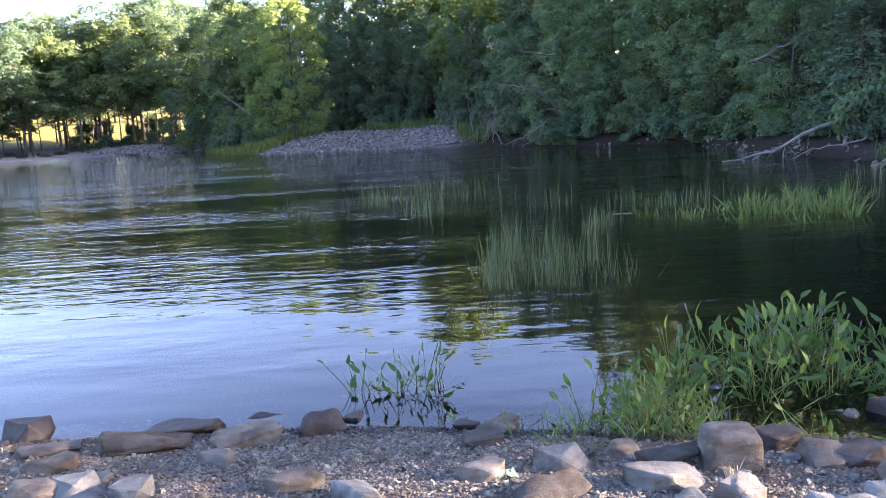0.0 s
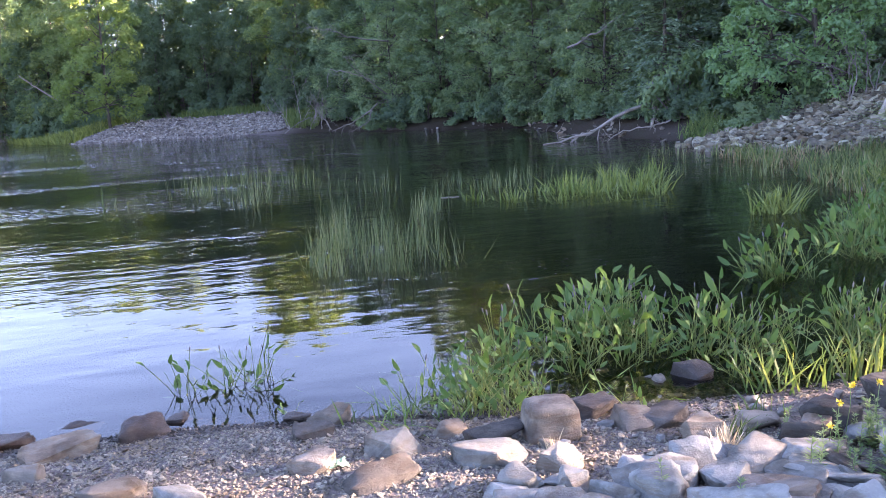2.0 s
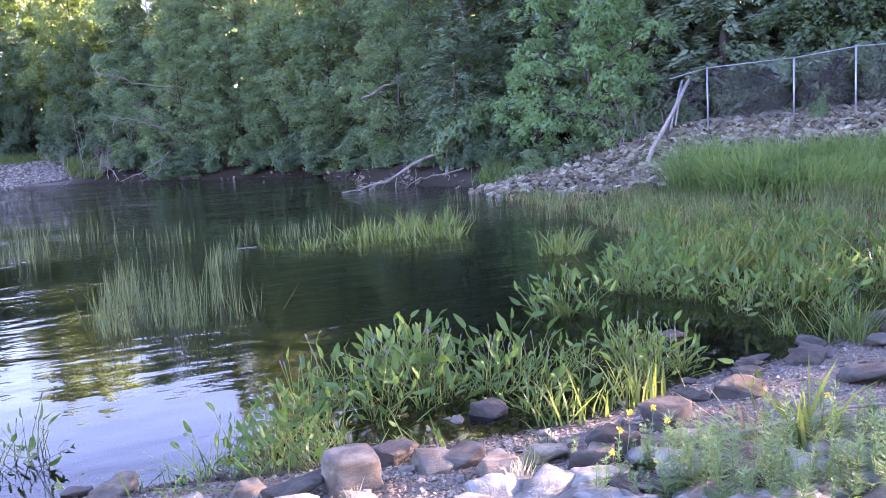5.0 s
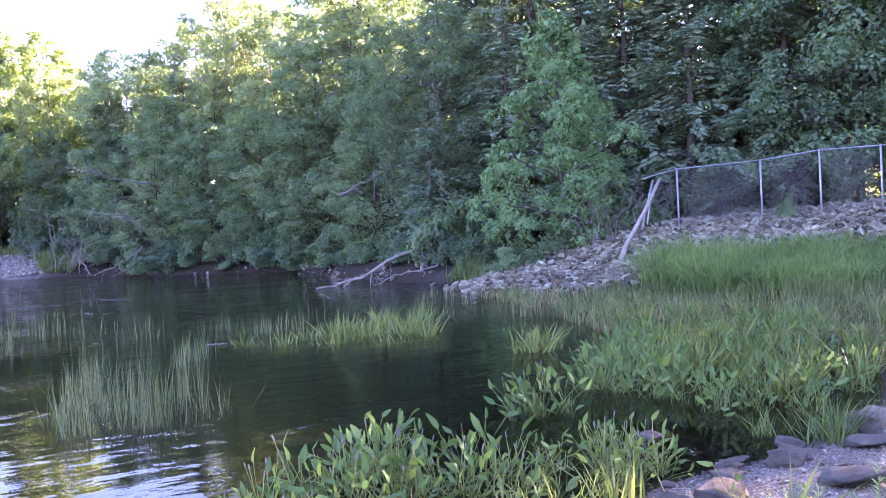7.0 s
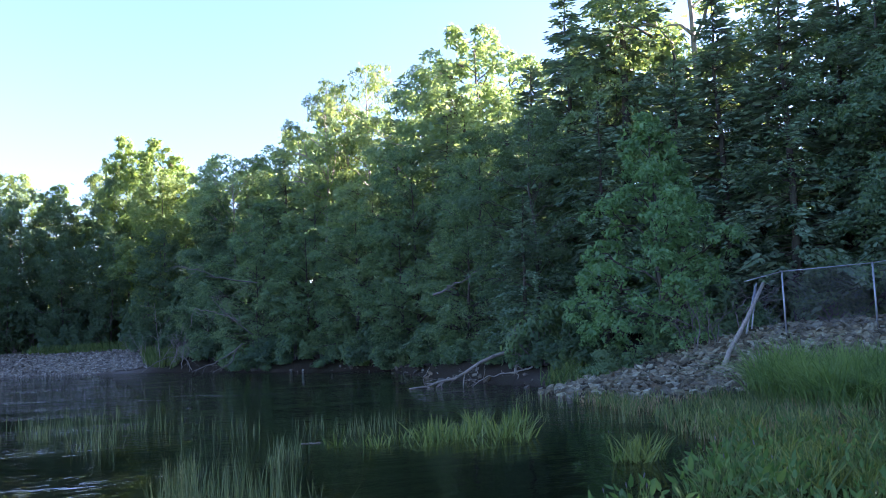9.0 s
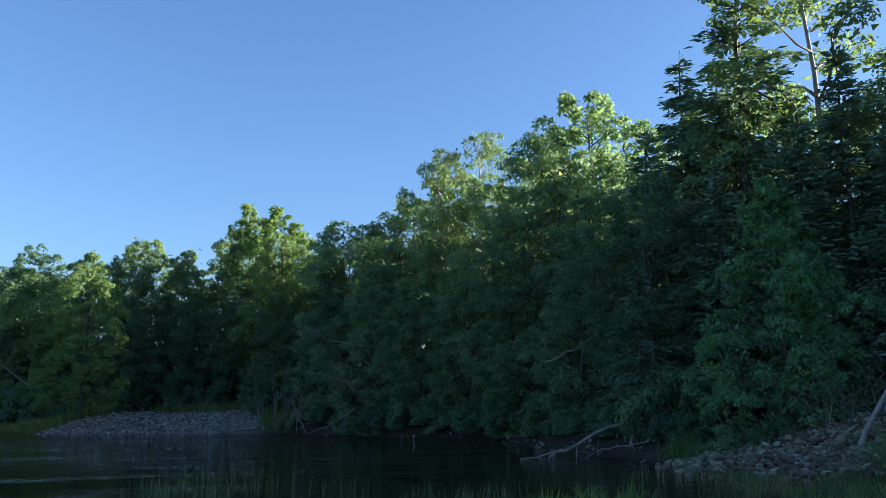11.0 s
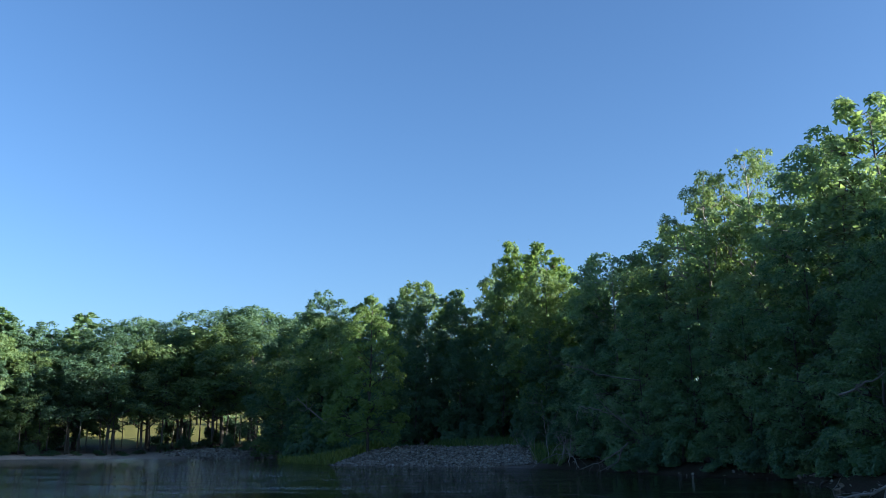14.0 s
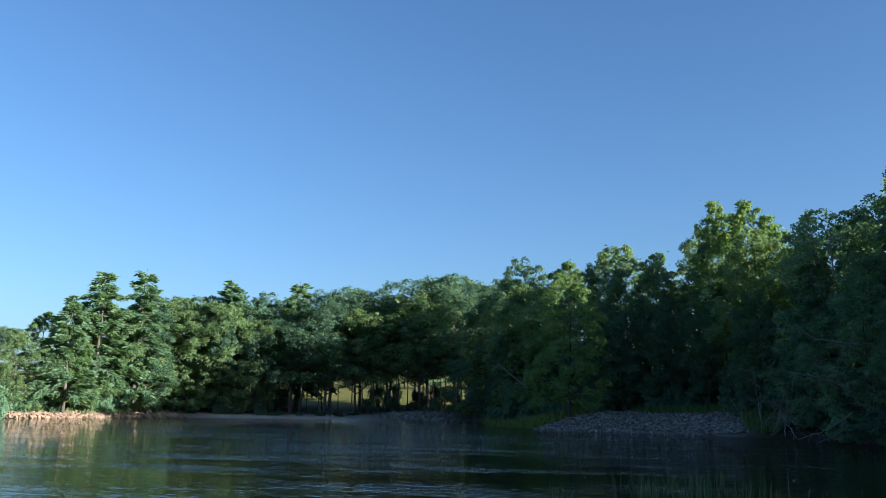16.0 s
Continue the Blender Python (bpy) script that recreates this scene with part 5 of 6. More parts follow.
def tuft(x, y, n, h, r, width, material, label, seed, lean=0.5, name="grass_tuft"):
    rng = np.random.default_rng(seed)
    p = np.stack([rng.normal(x, r, n), rng.normal(y, r, n)], 1)
    blades(name, label, "grass", p, rng.uniform(0.5, 1.0, n) * h, width, lean, material, seed, 0.3, np.maximum(ground_z(p[:, 0], p[:, 1]), -0.05), kind="")


tuft(2.13, 3.55, 70, 0.20, 0.035, 0.004, STRAW, "dry straw-coloured grass tuft between the stones", 70, 0.35)
tuft(1.33, 3.78, 16, 0.16, 0.03, 0.003, STRAW, "dry grass stalks before the boulder", 71, 0.3)
tuft(5.80, 5.22, 45, 0.36, 0.06, 0.006, SEDGE, "green sedge tuft at the water's edge", 72, 0.35)
tuft(6.02, 4.72, 130, 0.46, 0.11, 0.006, SEDGE, "yellow-green sedge tuft on the gravel", 73, 0.45)
tuft(3.45, 3.28, 24, 0.38, 0.03, 0.007, REED_DRY, "yellowing sedge tuft among the stones", 74, 0.5)
tuft(7.15, 10.75, 110, 0.55, 0.17, 0.012, STALK, "bright green reed tuft standing alone in the water", 75, 0.45)
tuft(3.05, 4.52, 50, 0.42, 0.14, 0.008, SEDGE, "yellow-green sedge tuft on the bank", 76, 0.4)
tuft(3.60, 4.45, 45, 0.42, 0.12, 0.008, SEDGE, "yellow-green sedge tuft on the bank", 77, 0.4)
tuft(3.45, 2.95, 22, 0.62, 0.05, 0.011, SEDGE, "long green grass blades beside the weeds", 78, 0.18)
tuft(2.32, 3.72, 30, 0.18, 0.06, 0.004, SEDGE, "small pale grass tuft on the gravel", 79, 0.4)
tuft(2.55, 3.95, 30, 0.20, 0.06, 0.004, SEDGE, "small pale grass tuft on the gravel", 80, 0.4)
for i, (x, y, n) in enumerate([(0.75, 4.75, 90), (1.0, 4.72, 110), (1.25, 4.68, 90), (1.55, 4.7, 80), (2.0, 4.75, 70), (0.55, 4.82, 50), (1.2, 4.98, 90), (0.9, 4.98, 80)]):
    tuft(x, y, n // 4, 0.24, 0.12, 0.006, GRASS, "low green sedge at the water's edge", 300 + i, 0.9)


def flecks(label, lines, n, size, seed):
    """Bits of pale plant litter afloat, drawn out in thin drifts."""
    rng = np.random.default_rng(seed)
    p = []
    for (ax, ay), (bx, by), wide in lines:
        t = rng.uniform(0, 1, (n, 1))
        p.append(np.array((ax, ay)) + t * (bx - ax, by - ay) + rng.normal(0, wide, (n, 2)) + np.sin(t * 9) * wide * 2)
    p = np.concatenate(p)
    a = rng.uniform(0, 6.28, len(p))
    l = size * rng.uniform(0.3, 1.3, len(p))
    thing("floating_litter", label, "plant litter", "", leaves("floating_litter", np.column_stack([p, np.full(len(p), 0.004)]), np.column_stack([np.cos(a), np.sin(a), 0 * a]),
          np.tile((0.0, 0.0, 1.0), (len(p), 1)), l, l * 0.4, 0.02), TWIG, None, "stuff")


flecks("thin pale drift lines of litter floating on the far water", [((-7.0, 42.0), (-1.0, 36.8), 0.12), ((-3.5, 33.5), (1.5, 31.5), 0.1), ((2.0, 33.5), (5.5, 31.0), 0.12)], 160, 0.14, 811)
flecks("pale bits of plant litter floating beside the reeds", [((5.9, 10.2), (7.6, 10.6), 0.3), ((2.9, 8.7), (3.5, 8.5), 0.12), ((3.0, 13.0), (5.5, 12.6), 0.4)], 26, 0.04, 812)


# ---------------------------------------------------------------- pickerelweed
def lance_leaf(rng, size, stalk, lean):
    """A heart-based lance leaf on its stalk, rising from the origin and leaning out along x."""
    g = Geo()
    top = np.array((stalk * math.sin(lean), 0, stalk * math.cos(lean)))
    line = np.array([(0, 0, -0.12), top * 0.4 - (0.03 * stalk, 0, 0), top * 0.8 - (0.02 * stalk, 0, 0), top])
    tube(g, line, [0.0045, 0.004, 0.0035, 0.003], 4)
    d = unit(unit(top) + np.array((0.5, 0, -0.2)) * rng.uniform(0, 0.9) + rng.normal(0, 0.34, 3))
    side = unit(np.cross(d, rng.normal(0, 1, 3)))
    up = np.cross(side, d)
    w = size * rng.uniform(0.155, 0.235)
    rows = [(-0.09, 0.4, 0.0), (0.06, 0.82, 0.02), (0.32, 1.0, 0.03), (0.64, 0.74, 0.0), (0.87, 0.34, -0.05)]
    verts, faces = [], []
    for u, half, bow in rows:
        c = top + d * size * u + up * size * bow
        verts += [c - side * w * half + up * w * 0.25 * half, c, c + side * w * half + up * w * 0.25 * half]
    verts.append(top + d * size - up * size * 0.05)
    for i in range(len(rows) - 1):
        for j in (0, 1):
            a = i * 3 + j
            faces += [(a, a + 1, a + 4), (a, a + 4, a + 3)]
    last = (len(rows) - 1) * 3
    faces += [(last, last + 1, len(verts) - 1), (last + 1, last + 2, len(verts) - 1)]
    g.add(np.array(verts), np.array(faces))
    return g.mesh("leaf", True)


def flower_stalk(rng, stalk, lean):
    g = Geo()
    top = np.array((stalk * math.sin(lean), 0, stalk * math.cos(lean)))
    tube(g, [(0, 0, -0.12), top * 0.5, top], [0.0045, 0.004, 0.003], 4)
    stem = g.mesh("stalk", True)
    g = Geo()
    d = unit(top)
    tube(g, [top + d * u for u in (0, 0.012, 0.03, 0.045, 0.055)], [0.003, 0.006, 0.007, 0.005, 0.001], 6)
    return stem, g.mesh("flower_spike", True)


LEAF_SHAPES, SPIKES = [], []
shape_rng = np.random.default_rng(77)
for i in range(22):
    LEAF_SHAPES.append(lance_leaf(shape_rng, shape_rng.uniform(0.095, 0.155), shape_rng.uniform(0.15, 0.54), shape_rng.uniform(0.04, 0.8)))
    LEAF_SHAPES[-1].materials.append(BLADE)
    LEAF_SHAPES[-1].materials.append(STALK)
    for face in LEAF_SHAPES[-1].polygons[:32]:
        face.material_index = 1
for i in range(4):
    SPIKES.append(flower_stalk(shape_rng, shape_rng.uniform(0.42, 0.58), shape_rng.uniform(0.04, 0.4)))
    SPIKES[-1][0].materials.append(STALK)
    SPIKES[-1][1].materials.append(FLOWER)
plant_rng = random.Random(19)


def pickerelweed(x, y, n_leaf, n_flower, size, label="pickerelweed with upright lance-shaped leaves in the shallows", tilt=14.0):
    root = thing("pickerelweed", label, "water plant", "pickerelweed plants", None, None,
                 Matrix.Translation((x, y, max(gz(x, y), -0.06))) @ pose(0, 0, 0, 0, 0, plant_rng.uniform(0, 360)) @ Matrix.Scale(size, 4))
    for i in range(n_leaf):
        ob = part("leaf", plant_rng.choice(LEAF_SHAPES), None, root)
        k = plant_rng.uniform(0.75, 1.15)
        ob.matrix_basis = pose(plant_rng.gauss(0, 0.05), plant_rng.gauss(0, 0.05), 0, plant_rng.gauss(0, tilt), plant_rng.gauss(0, tilt), plant_rng.uniform(0, 360)) @ Matrix.Scale(k, 4)
    for i in range(n_flower):
        stem, spike = plant_rng.choice(SPIKES)
        ob = part("stalk", stem, None, root)
        ob.matrix_basis = pose(plant_rng.gauss(0, 0.03), plant_rng.gauss(0, 0.03), 0, 0, 0, plant_rng.uniform(0, 360)) @ Matrix.Scale(plant_rng.uniform(0.9, 1.15), 4)
        part("flower_spike", spike, None, ob, "pale violet flower spike")
    return root


for x, y in in_shape(26, [(0.55, 4.85), (1.0, 4.6), (1.46, 4.5), (1.75, 5.04), (1.5, 5.4), (1.2, 5.4), (0.9, 5.07)], 401):
    pickerelweed(x, y, plant_rng.randint(7, 10), plant_rng.choice((0, 0, 1)), plant_rng.uniform(0.5, 0.82), tilt=22.0)
for x, y in in_shape(34, [(1.22, 5.95), (1.4, 5.5), (1.89, 5.25), (2.3, 5.22), (2.7, 5.28), (3.17, 5.66), (3.1, 6.4), (2.59, 6.5), (1.89, 6.2)], 402):
    pickerelweed(x, y, plant_rng.randint(9, 13), plant_rng.choice((0, 1, 2)), plant_rng.uniform(0.6, 1.0), tilt=23.0)
for x, y in in_shape(29, [(2.9, 4.6), (3.11, 4.45), (3.69, 4.6), (4.55, 4.85), (4.88, 5.36), (4.33, 5.72), (3.47, 5.48), (2.93, 5.14)], 403):
    pickerelweed(x, y, plant_rng.randint(10, 14), plant_rng.choice((0, 1, 2)), plant_rng.uniform(0.5, 0.84), tilt=26.0)
for x, y in in_shape(11, [(2.85, 5.15), (3.1, 4.95), (3.4, 5.4), (3.4, 5.95), (3.05, 5.85)], 407):
    pickerelweed(x, y, plant_rng.randint(8, 11), plant_rng.choice((0, 1)), plant_rng.uniform(0.65, 0.95), tilt=26.0)
for x, y in in_shape(9, [(4.45, 7.1), (5.1, 6.85), (5.2, 7.15), (4.65, 7.4)], 404):
    pickerelweed(x, y, plant_rng.randint(7, 10), plant_rng.choice((0, 1)), plant_rng.uniform(0.85, 1.0))
for x, y in in_shape(84, [(5.75, 7.7), (6.0, 6.9), (6.1, 6.3), (6.6, 5.8), (7.4, 5.6), (9.0, 7.0), (9.2, 10.4), (8.2, 10.2), (6.6, 8.8)], 405):
    pickerelweed(x, y, plant_rng.randint(7, 10), plant_rng.choice((0, 0, 0, 1)), plant_rng.uniform(0.6, 0.85), "broad-leaved pickerelweed at the edge of the marsh grass")
for x, y in in_shape(22, [(5.7, 7.8), (5.95, 7.0), (6.3, 6.7), (6.9, 7.4), (7.4, 8.6), (6.9, 8.9), (6.2, 8.3)], 406):
    pickerelweed(x, y, plant_rng.randint(6, 9), plant_rng.choice((0, 0, 1)), plant_rng.uniform(0.9, 1.15), "broad-leaved pickerelweed leaning out of the marsh edge", 24.0)
for x, y, n, s in [(-0.66, 5.84, 8, 0.72), (-0.52, 5.84, 6, 0.6), (-0.38, 5.8, 8, 0.55), (-0.28, 5.84, 9, 0.72), (-0.16, 5.9, 11, 0.78), (-0.05, 5.86, 7, 0.6), (0.06, 5.12, 3, 0.55), (3.3, 6.0, 6, 1.0), (2.05, 4.3, 5, 0.6), (4.08, 3.8, 3, 0.8), (6.8, 10.8, 7, 0.9)]:
    pickerelweed(x, y, n, int(n > 6), s, "small pickerelweed with few leaning leaves, standing apart", 24.0)


L = np.concatenate([in_shape(30, [(0.7, 4.8), (1.5, 4.6), (1.8, 5.1), (1.2, 5.5)], 411), in_shape(45, [(1.5, 5.6), (2.3, 5.1), (3.2, 5.6), (2.9, 6.5), (1.9, 6.2)], 412),
                    in_shape(50, [(2.8, 4.7), (3.7, 4.5), (4.9, 5.1), (4.4, 5.8), (3.3, 5.5)], 413), in_shape(24, [(-0.6, 5.75), (0.05, 5.75), (0.05, 5.95), (-0.6, 5.95)], 414)])
blades("fallen_stalks", "pale broken stalks lying across the shallows", "plant litter", L, rr.uniform(0.06, 0.16, len(L)), 0.0045, 2.6, STALK, 415, 0.1, np.full(len(L), 0.05))


def marsh_plants():
    """The leaning leaf stalks that make up the marsh, too many to tell apart."""
    rng = np.random.default_rng(88)
    g = Geo()
    shapes = [(np.array([v.co for v in me.vertices]), [tuple(p.vertices) for p in me.polygons]) for me in LEAF_SHAPES]
    where = in_shape(1300, SHALLOW, 89, 0.1)
    for x, y in where:
        v, f = shapes[int(rng.integers(len(shapes)))]
        m = Matrix.Translation((x, y, -0.05)) @ pose(0, 0, 0, rng.normal(0, 20), rng.normal(0, 20), rng.uniform(0, 360)) @ Matrix.Scale(rng.uniform(0.55, 0.95), 4)
        m = np.array(m)
        g.add(v @ m[:3, :3].T + m[:3, 3], f)
    me = g.mesh("marsh_plants", True)
    me.materials.append(BLADE)
    me.materials.append(STALK)
    me.polygons.foreach_set("material_index", np.tile(np.arange(len(me.polygons) // len(where)) < 32, len(where)).astype(np.int32))
    thing("marsh_plants", "crowded leaning leaf stalks of the marsh", "marsh plants", "", me, None, None, "stuff")


marsh_plants()


# ---------------------------------------------------------------- weeds on the beach
def weed(seed):
    """A leafy upright weed: one stem and whorled narrow leaves."""
    rng = np.random.default_rng(seed)
    root = new("weed")
    h = rng.uniform(0.26, 0.42)
    g = Geo()
    line = bent((0, 0, -0.02), (rng.normal(0, 0.05), rng.normal(0, 0.05), h), 0, rng, 4, 0.04)
    tube(g, line, np.linspace(0.0035, 0.0015, 5), 4)
    part("stem", g.mesh("stem", True), WEED, root)
    n = 70
    u = rng.uniform(0.1, 1.0, n)
    a = rng.uniform(0, 2 * math.pi, n)
    size = rng.uniform(0.05, 0.085, n) * (1.15 - 0.5 * u)
    out = np.stack([np.cos(a), np.sin(a), rng.uniform(0.15, 0.7, n)], 1)
    foot = line[0] + (line[-1] - line[0]) * u[:, None]
    part("foliage", leaves("foliage", foot + unit(out) * size[:, None] * 0.5, out, np.array((0, 0, 1)) + rng.normal(0, 0.2, (n, 3)), size, size * 0.2, 0.15), WEED, root)
    return root


WEEDS = [weed(500 + i) for i in range(5)]
for i, (x, y) in enumerate(in_shape(190, [(2.55, 3.0), (2.95, 3.25), (3.6, 3.2), (4.4, 2.8), (3.4, 2.2), (2.6, 2.5)], 501)):
    ob = copy_thing(WEEDS[i % 5], Matrix.Translation((x, y, gz(x, y))) @ pose(0, 0, 0, 0, 0, plant_rng.uniform(0, 360)) @ Matrix.Scale(plant_rng.uniform(0.5, 1.0), 4))
    tagged(ob, "leafy green weed growing between the stones", "weed", "beach weeds")
for x, y in [*in_shape(46, [(2.2, 3.1), (2.6, 3.5), (3.3, 3.6), (3.3, 3.2), (2.6, 2.85)], 502), (2.45, 3.55), (2.62, 3.45), (1.55, 3.0), (1.8, 2.85), (4.2, 3.5), (3.9, 3.3)]:
    ob = copy_thing(WEEDS[0], Matrix.Translation((x, y, gz(x, y))) @ pose(0, 0, 0, 0, 0, plant_rng.uniform(0, 360)) @ Matrix.Scale(plant_rng.uniform(0.4, 0.7), 4))
    tagged(ob, "leafy green weed growing between the stones", "weed", "beach weeds")
for w in WEEDS:
    for o in (*w.children_recursive, w):
        bpy.data.objects.remove(o)


def yellow_flower(x, y, h, seed):
    rng = np.random.default_rng(seed)
    root = thing("yellow_flower", "yellow wild flower among the weeds", "flower", "yellow flowers", None, None, Matrix.Translation((x, y, gz(x, y))))
    g = Geo()
    tube(g, bent((0, 0, -0.02), (0.03, 0, h), 0, rng, 3, 0.05), np.linspace(0.003, 0.002, 4), 4)
    part("stem", g.mesh("stem", True), WEED, root)
    n = 16
    v = unit(rng.normal(0, 1, (n, 3)))
    part("petals", leaves("petals", np.array((0.03, 0, h)) + v * 0.012, v, rng.normal(0, 1, (n, 3)), 0.022, 0.015), YELLOW, root)


for i, (x, y, h) in enumerate([(2.78, 3.52, 0.29), (2.92, 3.5, 0.29), (2.62, 3.4, 0.25), (2.95, 3.42, 0.23), (2.5, 3.3, 0.18), (3.98, 3.28, 0.2)]):
    yellow_flower(x, y, h, 600 + i)


# ---------------------------------------------------------------- fence
def build_fence():
    root = thing("chain_link_fence", "grey chain-link fence on the rock bank, its end torn down", "fence")
    posts = [(19.93, 21.28, 3.53), (21.68, 19.35, 3.62), (22.18, 17.52, 3.75), (22.68, 15.84, 3.70), (23.4, 13.9, 3.72), (24.2, 11.8, 3.75)]
    stub = (18.8, 21.75, 3.25)
    for x, y, z in posts:
        g = Geo()
        tube(g, [(x, y, gz(x, y) - 0.3), (x, y, z)], [0.03, 0.03], 10)
        tube(g, [(x, y, z), (x, y, z + 0.03)], [0.04, 0.02], 10)
        part("post", g.mesh("post", True), STEEL, root)
    for a, b in zip([stub] + posts, posts):
        g = Geo()
        tube(g, [a, b], [0.017, 0.017], 8)
        part("top_rail", g.mesh("top_rail", True), STEEL, root)
    for a, b in zip(posts, posts[1:]):
        part("chain_link_panel", link_panel(a, b, lambda p, q: (0, 0, 0)), WIRE, root)
    part("torn_panel", link_panel((19.35, 21.85, 3.36), posts[0],
                                  lambda u, v: (0.22 * math.sin(9 * u + 3 * v), -0.25 * (1 - v) * (1 - u), -0.35 * (1 - u) * v)), WIRE, root, "torn crumpled chain-link mesh")
    g = Geo()
    tube(g, [(16.8, 20.65, 0.5), (17.33, 20.9, 1.09), (18.29, 21.14, 2.06), (19.35, 21.5, 3.18)], [0.085, 0.075, 0.065, 0.055], 8)
    part("fallen_post", g.mesh("fallen_post", True), DEADWOOD, root, "pale post leaning down the bank")
    g = Geo()
    tube(g, [(18.1, 21.0, 1.6), (19.2, 21.7, 3.1)], [0.03, 0.03], 8)
    tube(g, [(18.5, 21.2, 1.75), (19.3, 21.75, 3.2)], [0.025, 0.025], 8)
    part("fallen_rail", g.mesh("fallen_rail", True), STEEL, root, "bent steel rail")


def link_panel(a, b, shift):
    """Crossing wires between two posts, from the ground to the rail."""
    g = Geo()
    (ax, ay, az), (bx, by, bz) = a, b
    run = math.hypot(bx - ax, by - ay)
    za, zb = gz(ax, ay) + 0.05, gz(bx, by) + 0.05

    def at(s, t):
        u, v = s / run, t
        dx, dy, dz = shift(u, v)
        low, high = za + (zb - za) * u, az + (bz - az) * u
        return (ax + (bx - ax) * u + dx, ay + (by - ay) * u + dy, low + (high - low) * v + dz)

    tall, gap = 1.75, 0.075
    for lean in (1, -1):
        k = -int(tall / gap) - 1
        while k * gap < run + tall:
            s0 = k * gap
            pts = []
            for t in np.linspace(0, 1, 6):
                s = s0 + lean * t * tall + (tall if lean < 0 else 0)
                if 0 <= s <= run:
                    pts.append(at(s, t))
            if len(pts) > 1:
                tube(g, pts, [0.0028] * len(pts), 3)
            k += 1
    return g.mesh("chain_link_panel")


build_fence()


# ---------------------------------------------------------------- dead wood
def branchy(name, label, main, radii, sides_n, seed, material, spread=0.6, group="", size=1.0):
    """A dead tree or bough: a tapered crooked stem and its side branches."""
    rng = np.random.default_rng(seed)
    root = thing(name, label, "dead wood", group)
    g = Geo()
    main = np.array(main, float)
    t = np.linspace(0, 1, 14)
    w = np.linspace(0, 1, len(main))
    line = np.stack([np.interp(t, w, main[:, i]) for i in range(3)], 1) + rng.normal(0, 0.03 * size, (14, 3))
    tube(g, line, np.linspace(radii[0], radii[1], 14), 8)
    part("stem", g.mesh("stem", True), material, root)
    whole = np.linalg.norm(main[-1] - main[0])
    for i in range(sides_n):
        k = int(rng.integers(3, 13))
        way = unit(rng.normal(0, 1, 3) * (1, 1, 0.7) + unit(main[-1] - main[0]) * 0.8)
        g = Geo()
        s = whole * rng.uniform(0.12, 0.35) * spread
        end = line[k] + way * s
        r0 = radii[0] + (radii[1] - radii[0]) * k / 13
        limb = bent(line[k], end, 0.08 * s, rng, 4, 0.14)
        tube(g, limb, np.linspace(r0 * 0.55, 0.006, 5), 5)
        for q in range(3):
            e = limb[q + 1] + unit(rng.normal(0, 1, 3) + way) * s * rng.uniform(0.25, 0.5)
            tube(g, bent(limb[q + 1], e, 0, rng, 3, 0.15), np.linspace(r0 * 0.25, 0.004, 4), 4)
        part("branch", g.mesh("branch", True), material, root)
    return root


def lift(t_az, d, z):
    x, y = spot(t_az, d)
    return (x, y, z)


branchy("fallen_tree", "bleached fallen tree slanting from the bank into the water",
        [lift(28.6, 35.0, 1.8), lift(27.9, 34.6, 1.64), lift(24.1, 33.3, 0.94), lift(21.8, 32.3, 0.28), lift(20.2, 31.7, 0.13), lift(18.7, 31.1, 0.0)], (0.095, 0.02), 20, 701, DEADWOOD, 0.6)
branchy("fallen_bough", "thin bleached bough lying in the water", [lift(27.0, 32.5, 0.55), lift(26.0, 32.1, 0.48), lift(24.1, 31.6, 0.33), lift(22.9, 31.1, 0.02)], (0.035, 0.012), 9, 702, DEADWOOD, 0.9)
branchy("dead_root", "broken brown root hanging under the fallen tree", [lift(26.9, 34.1, 1.4), lift(26.1, 33.6, 0.87), lift(25.7, 33.1, 0.2)], (0.10, 0.05), 5, 703, DEADWOOD, 0.9)
branchy("dead_limb", "pale dead limb hanging down the bank", [lift(27.4, 34.1, 1.4), lift(27.8, 33.6, 0.81), lift(27.95, 33.1, 0.3)], (0.07, 0.03), 3, 704, DEADWOOD, 0.6)
branchy("dead_snag", "dead grey snag with crooked branches above the bank", [lift(8.2, 54.3, 2.4), lift(7.4, 51.5, 3.0), lift(6.5, 50.1, 3.7), lift(5.7, 49.6, 4.5)], (0.04, 0.012), 9, 705, DEADWOOD, 1.2)
branchy("dead_snag", "thin crooked dead branch reaching over the water", [lift(6.8, 50.4, 3.5), lift(5.4, 50.0, 3.8), lift(4.5, 50, 4.0), lift(4.3, 50, 2.9)], (0.03, 0.012), 4, 715, DEADWOOD, 1.0)
branchy("bare_bough", "long bare bough reaching out of the wood", [lift(8.6, 52.2, 5.5), lift(6.1, 49.1, 5.65), lift(4.8, 48.4, 6.0), lift(3.3, 48.1, 6.2)], (0.045, 0.01), 10, 706, TWIG, 0.5)
branchy("bare_bough", "bare bough slanting among the trees", [lift(20.4, 38.5, 3.7), lift(22.5, 38.1, 4.37), lift(24.4, 38, 5.1)], (0.05, 0.015), 9, 707, TWIG, 0.6)
branchy("drift_branch", "curved bleached branch at the water's edge", [lift(1.2, 62.1, 0.15), lift(2.8, 62.1, 1.1), lift(3.5, 61.6, 1.15), lift(4.1, 61.1, 0.81), lift(4.2, 60.1, 0.1)], (0.03, 0.015), 6, 708, TWIG, 0.4)
branchy("drift_branch", "fallen grey branches along the bank", [lift(7.6, 55.0, 1.8), lift(6.3, 56.0, 0.94), lift(4.4, 58.0, 0.15)], (0.045, 0.015), 9, 709, TWIG, 0.8)
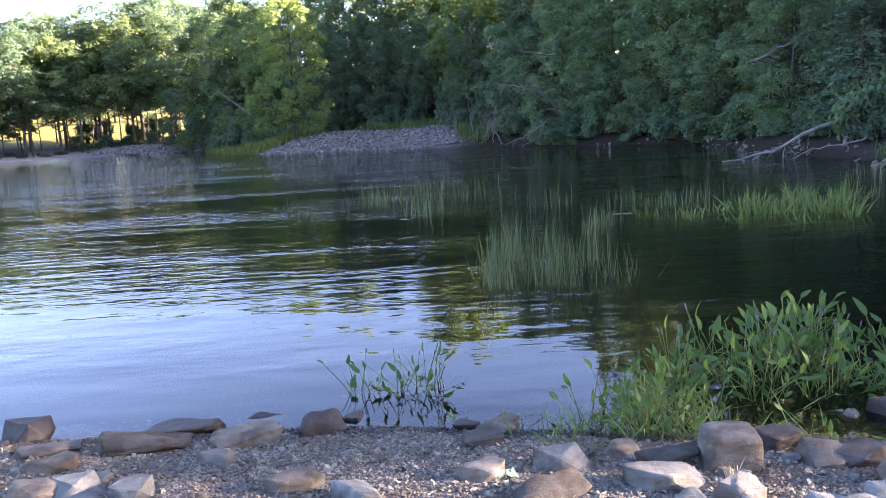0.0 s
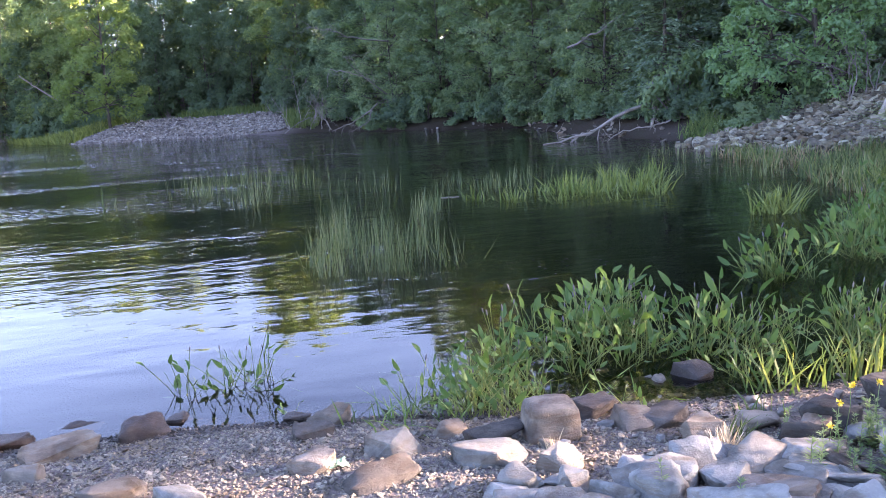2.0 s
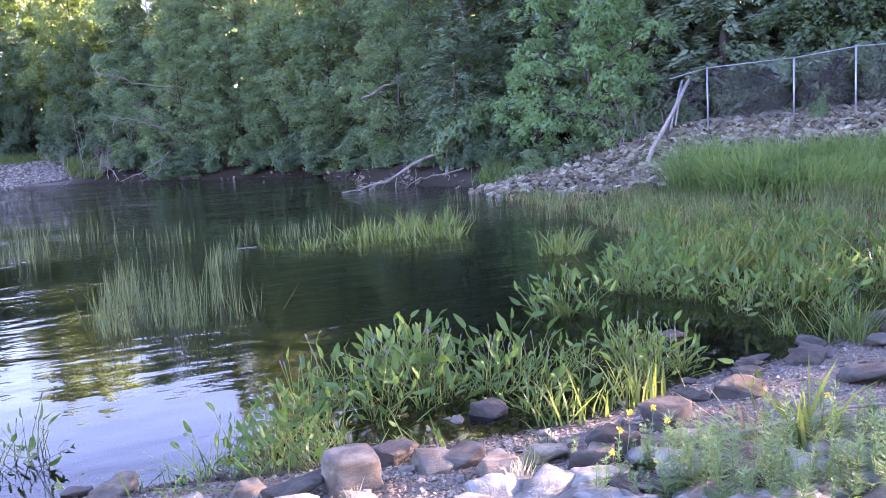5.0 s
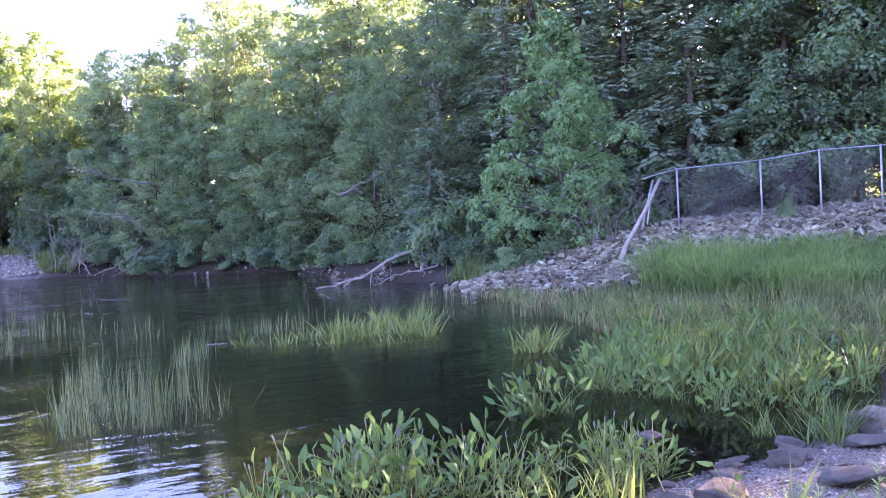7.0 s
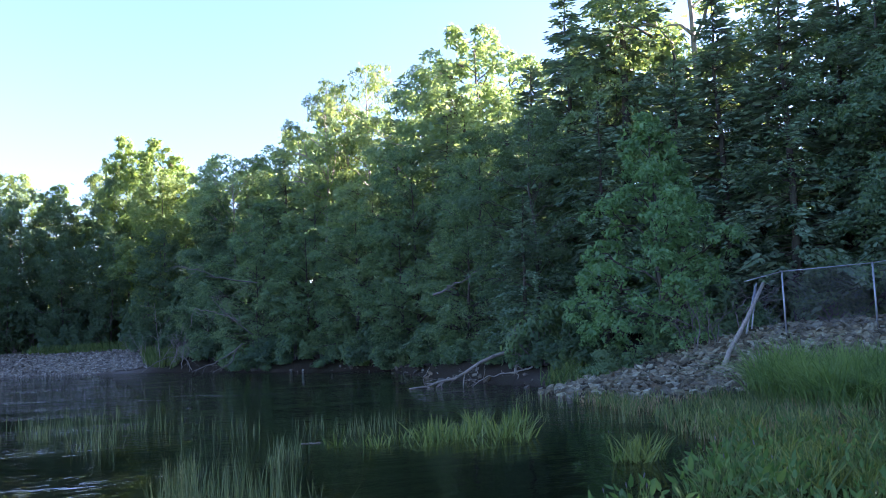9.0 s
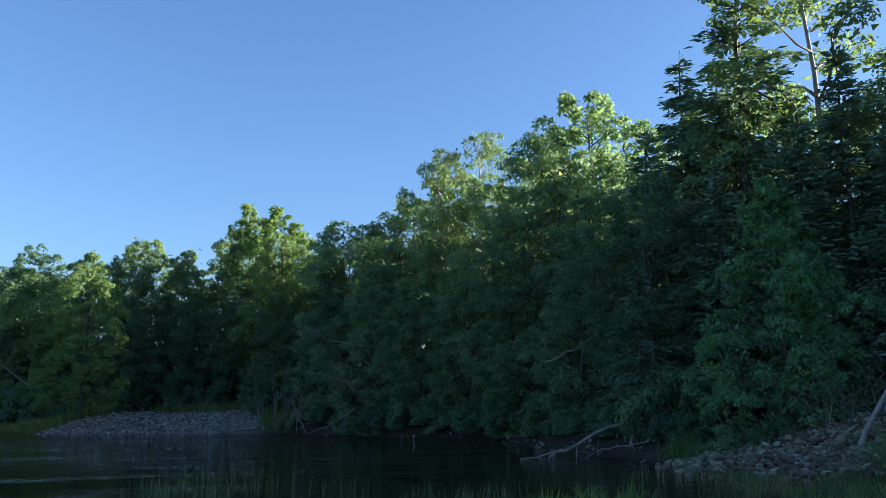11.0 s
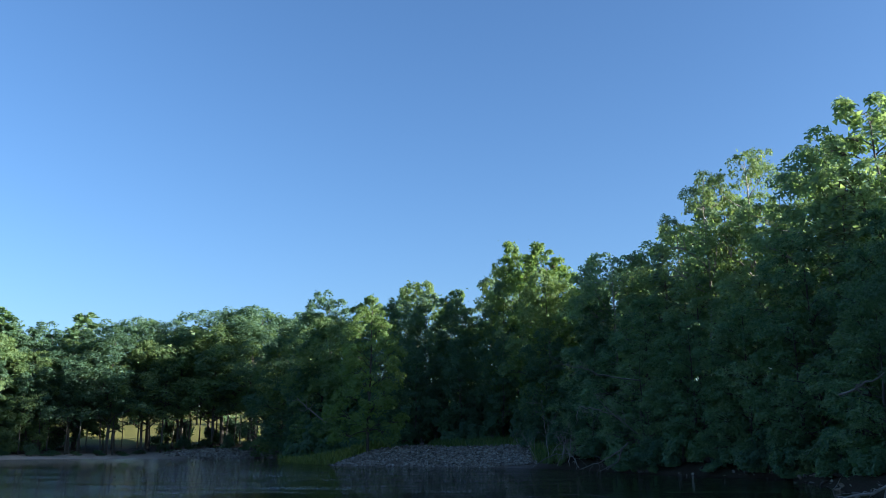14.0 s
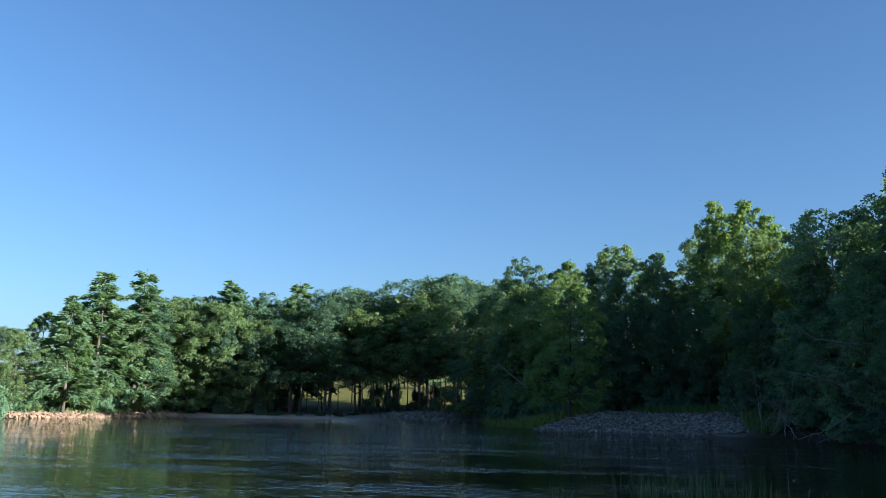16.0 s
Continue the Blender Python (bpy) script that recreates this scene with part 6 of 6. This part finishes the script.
branchy("drift_branch", "fallen grey branch along the bank", [lift(7.2, 55.1, 1.45), lift(6.9, 56, 0.7), lift(5.7, 56.1, 0.1)], (0.045, 0.015), 8, 710, TWIG, 0.9)
branchy("bare_bough", "pale bare bough low in the far grove", [lift(-12.4, 91, 4.0), lift(-13.5, 91, 5.3), lift(-14.4, 91, 6.6)], (0.08, 0.03), 4, 711, DEADWOOD, 0.9)
for i, (az, d, h, lean) in enumerate([(2.4, 65.6, 4.6, -0.4), (3.2, 65, 3.0, 0.8), (1.6, 66.4, 2.4, -1.2), (2.2, 65.4, 2.0, 1.5), (3.7, 64, 2.5, 0.3), (0.8, 67, 1.8, -0.6), (4.4, 62.8, 1.9, -1.4), (2.9, 64.6, 1.5, 1.0)]):
    x, y = spot(az, d)
    z = gz(x, y)
    branchy("dead_brush", "tangled leafless grey brush on the bank", [(x, y, z - 0.1), (x + lean * 0.4, y, z + h * 0.5), (x + lean, y, z + h)], (0.03, 0.01), 10, 720 + i, DEADWOOD, 1.4, "dead brush")
for i in range(9):
    x, y = 18.6 + plant_rng.gauss(0, 0.9), 23.2 + plant_rng.gauss(0, 0.6)
    z = gz(x, y)
    branchy("bare_sapling", "bare twiggy sapling beside the fallen fence", [(x, y, z - 0.1), (x + plant_rng.gauss(0, 0.4), y, z + 1.0), (x + plant_rng.gauss(0, 0.9), y, z + plant_rng.uniform(1.5, 2.6))],
            (0.025, 0.008), 5, 740 + i, TWIG, 1.2, "bare saplings")
branchy("driftwood_log", "bleached log lying on top of the rock bank", [(24.0, 15.0, 2.28), (25.4, 13.6, 2.3)], (0.09, 0.07), 1, 760, DEADWOOD, 0.3)
branchy("driftwood_stick", "bleached stick lying across the shore", [(3.25, 3.18, 0.27), (3.9, 3.1, 0.29), (4.5, 2.9, 0.3)], (0.014, 0.008), 2, 761, DEADWOOD, 0.3, "", 0.1)
branchy("floating_stick", "pale stick floating beside the bulrushes", [(3.25, 15.8, 0.01), (3.6, 15.75, 0.01)], (0.014, 0.01), 1, 762, DEADWOOD, 0.3, "", 0.2)


def litter_scrap(x, y):
    """A crumpled scrap of thin sheet."""
    rng = np.random.default_rng(4)
    n = 7
    u, v = np.meshgrid(np.linspace(-0.055, 0.055, n), np.linspace(-0.035, 0.035, n))
    pts = np.stack([u, v, 0.018 + rng.normal(0, 0.006, u.shape)], -1) + rng.normal(0, 0.003, (n, n, 3))
    top = pts.reshape(-1, 3)
    both = np.concatenate([top, top - (0, 0, 0.002)])
    i, j = np.meshgrid(np.arange(n - 1), np.arange(n - 1), indexing="ij")
    q = (i * n + j).ravel()
    f = np.stack([q, q + 1, q + n + 1, q + n], 1)
    thing("litter_scrap", "crumpled pale green scrap lying on the gravel", "litter", "", mesh_of("litter_scrap", both, np.concatenate([f, f[:, ::-1] + n * n])), SCRAP,
          Matrix.Translation((x, y, gz(x, y) + 0.01)) @ pose(0, 0, 0, 8, 5, 20))


litter_scrap(0.27, 4.02)
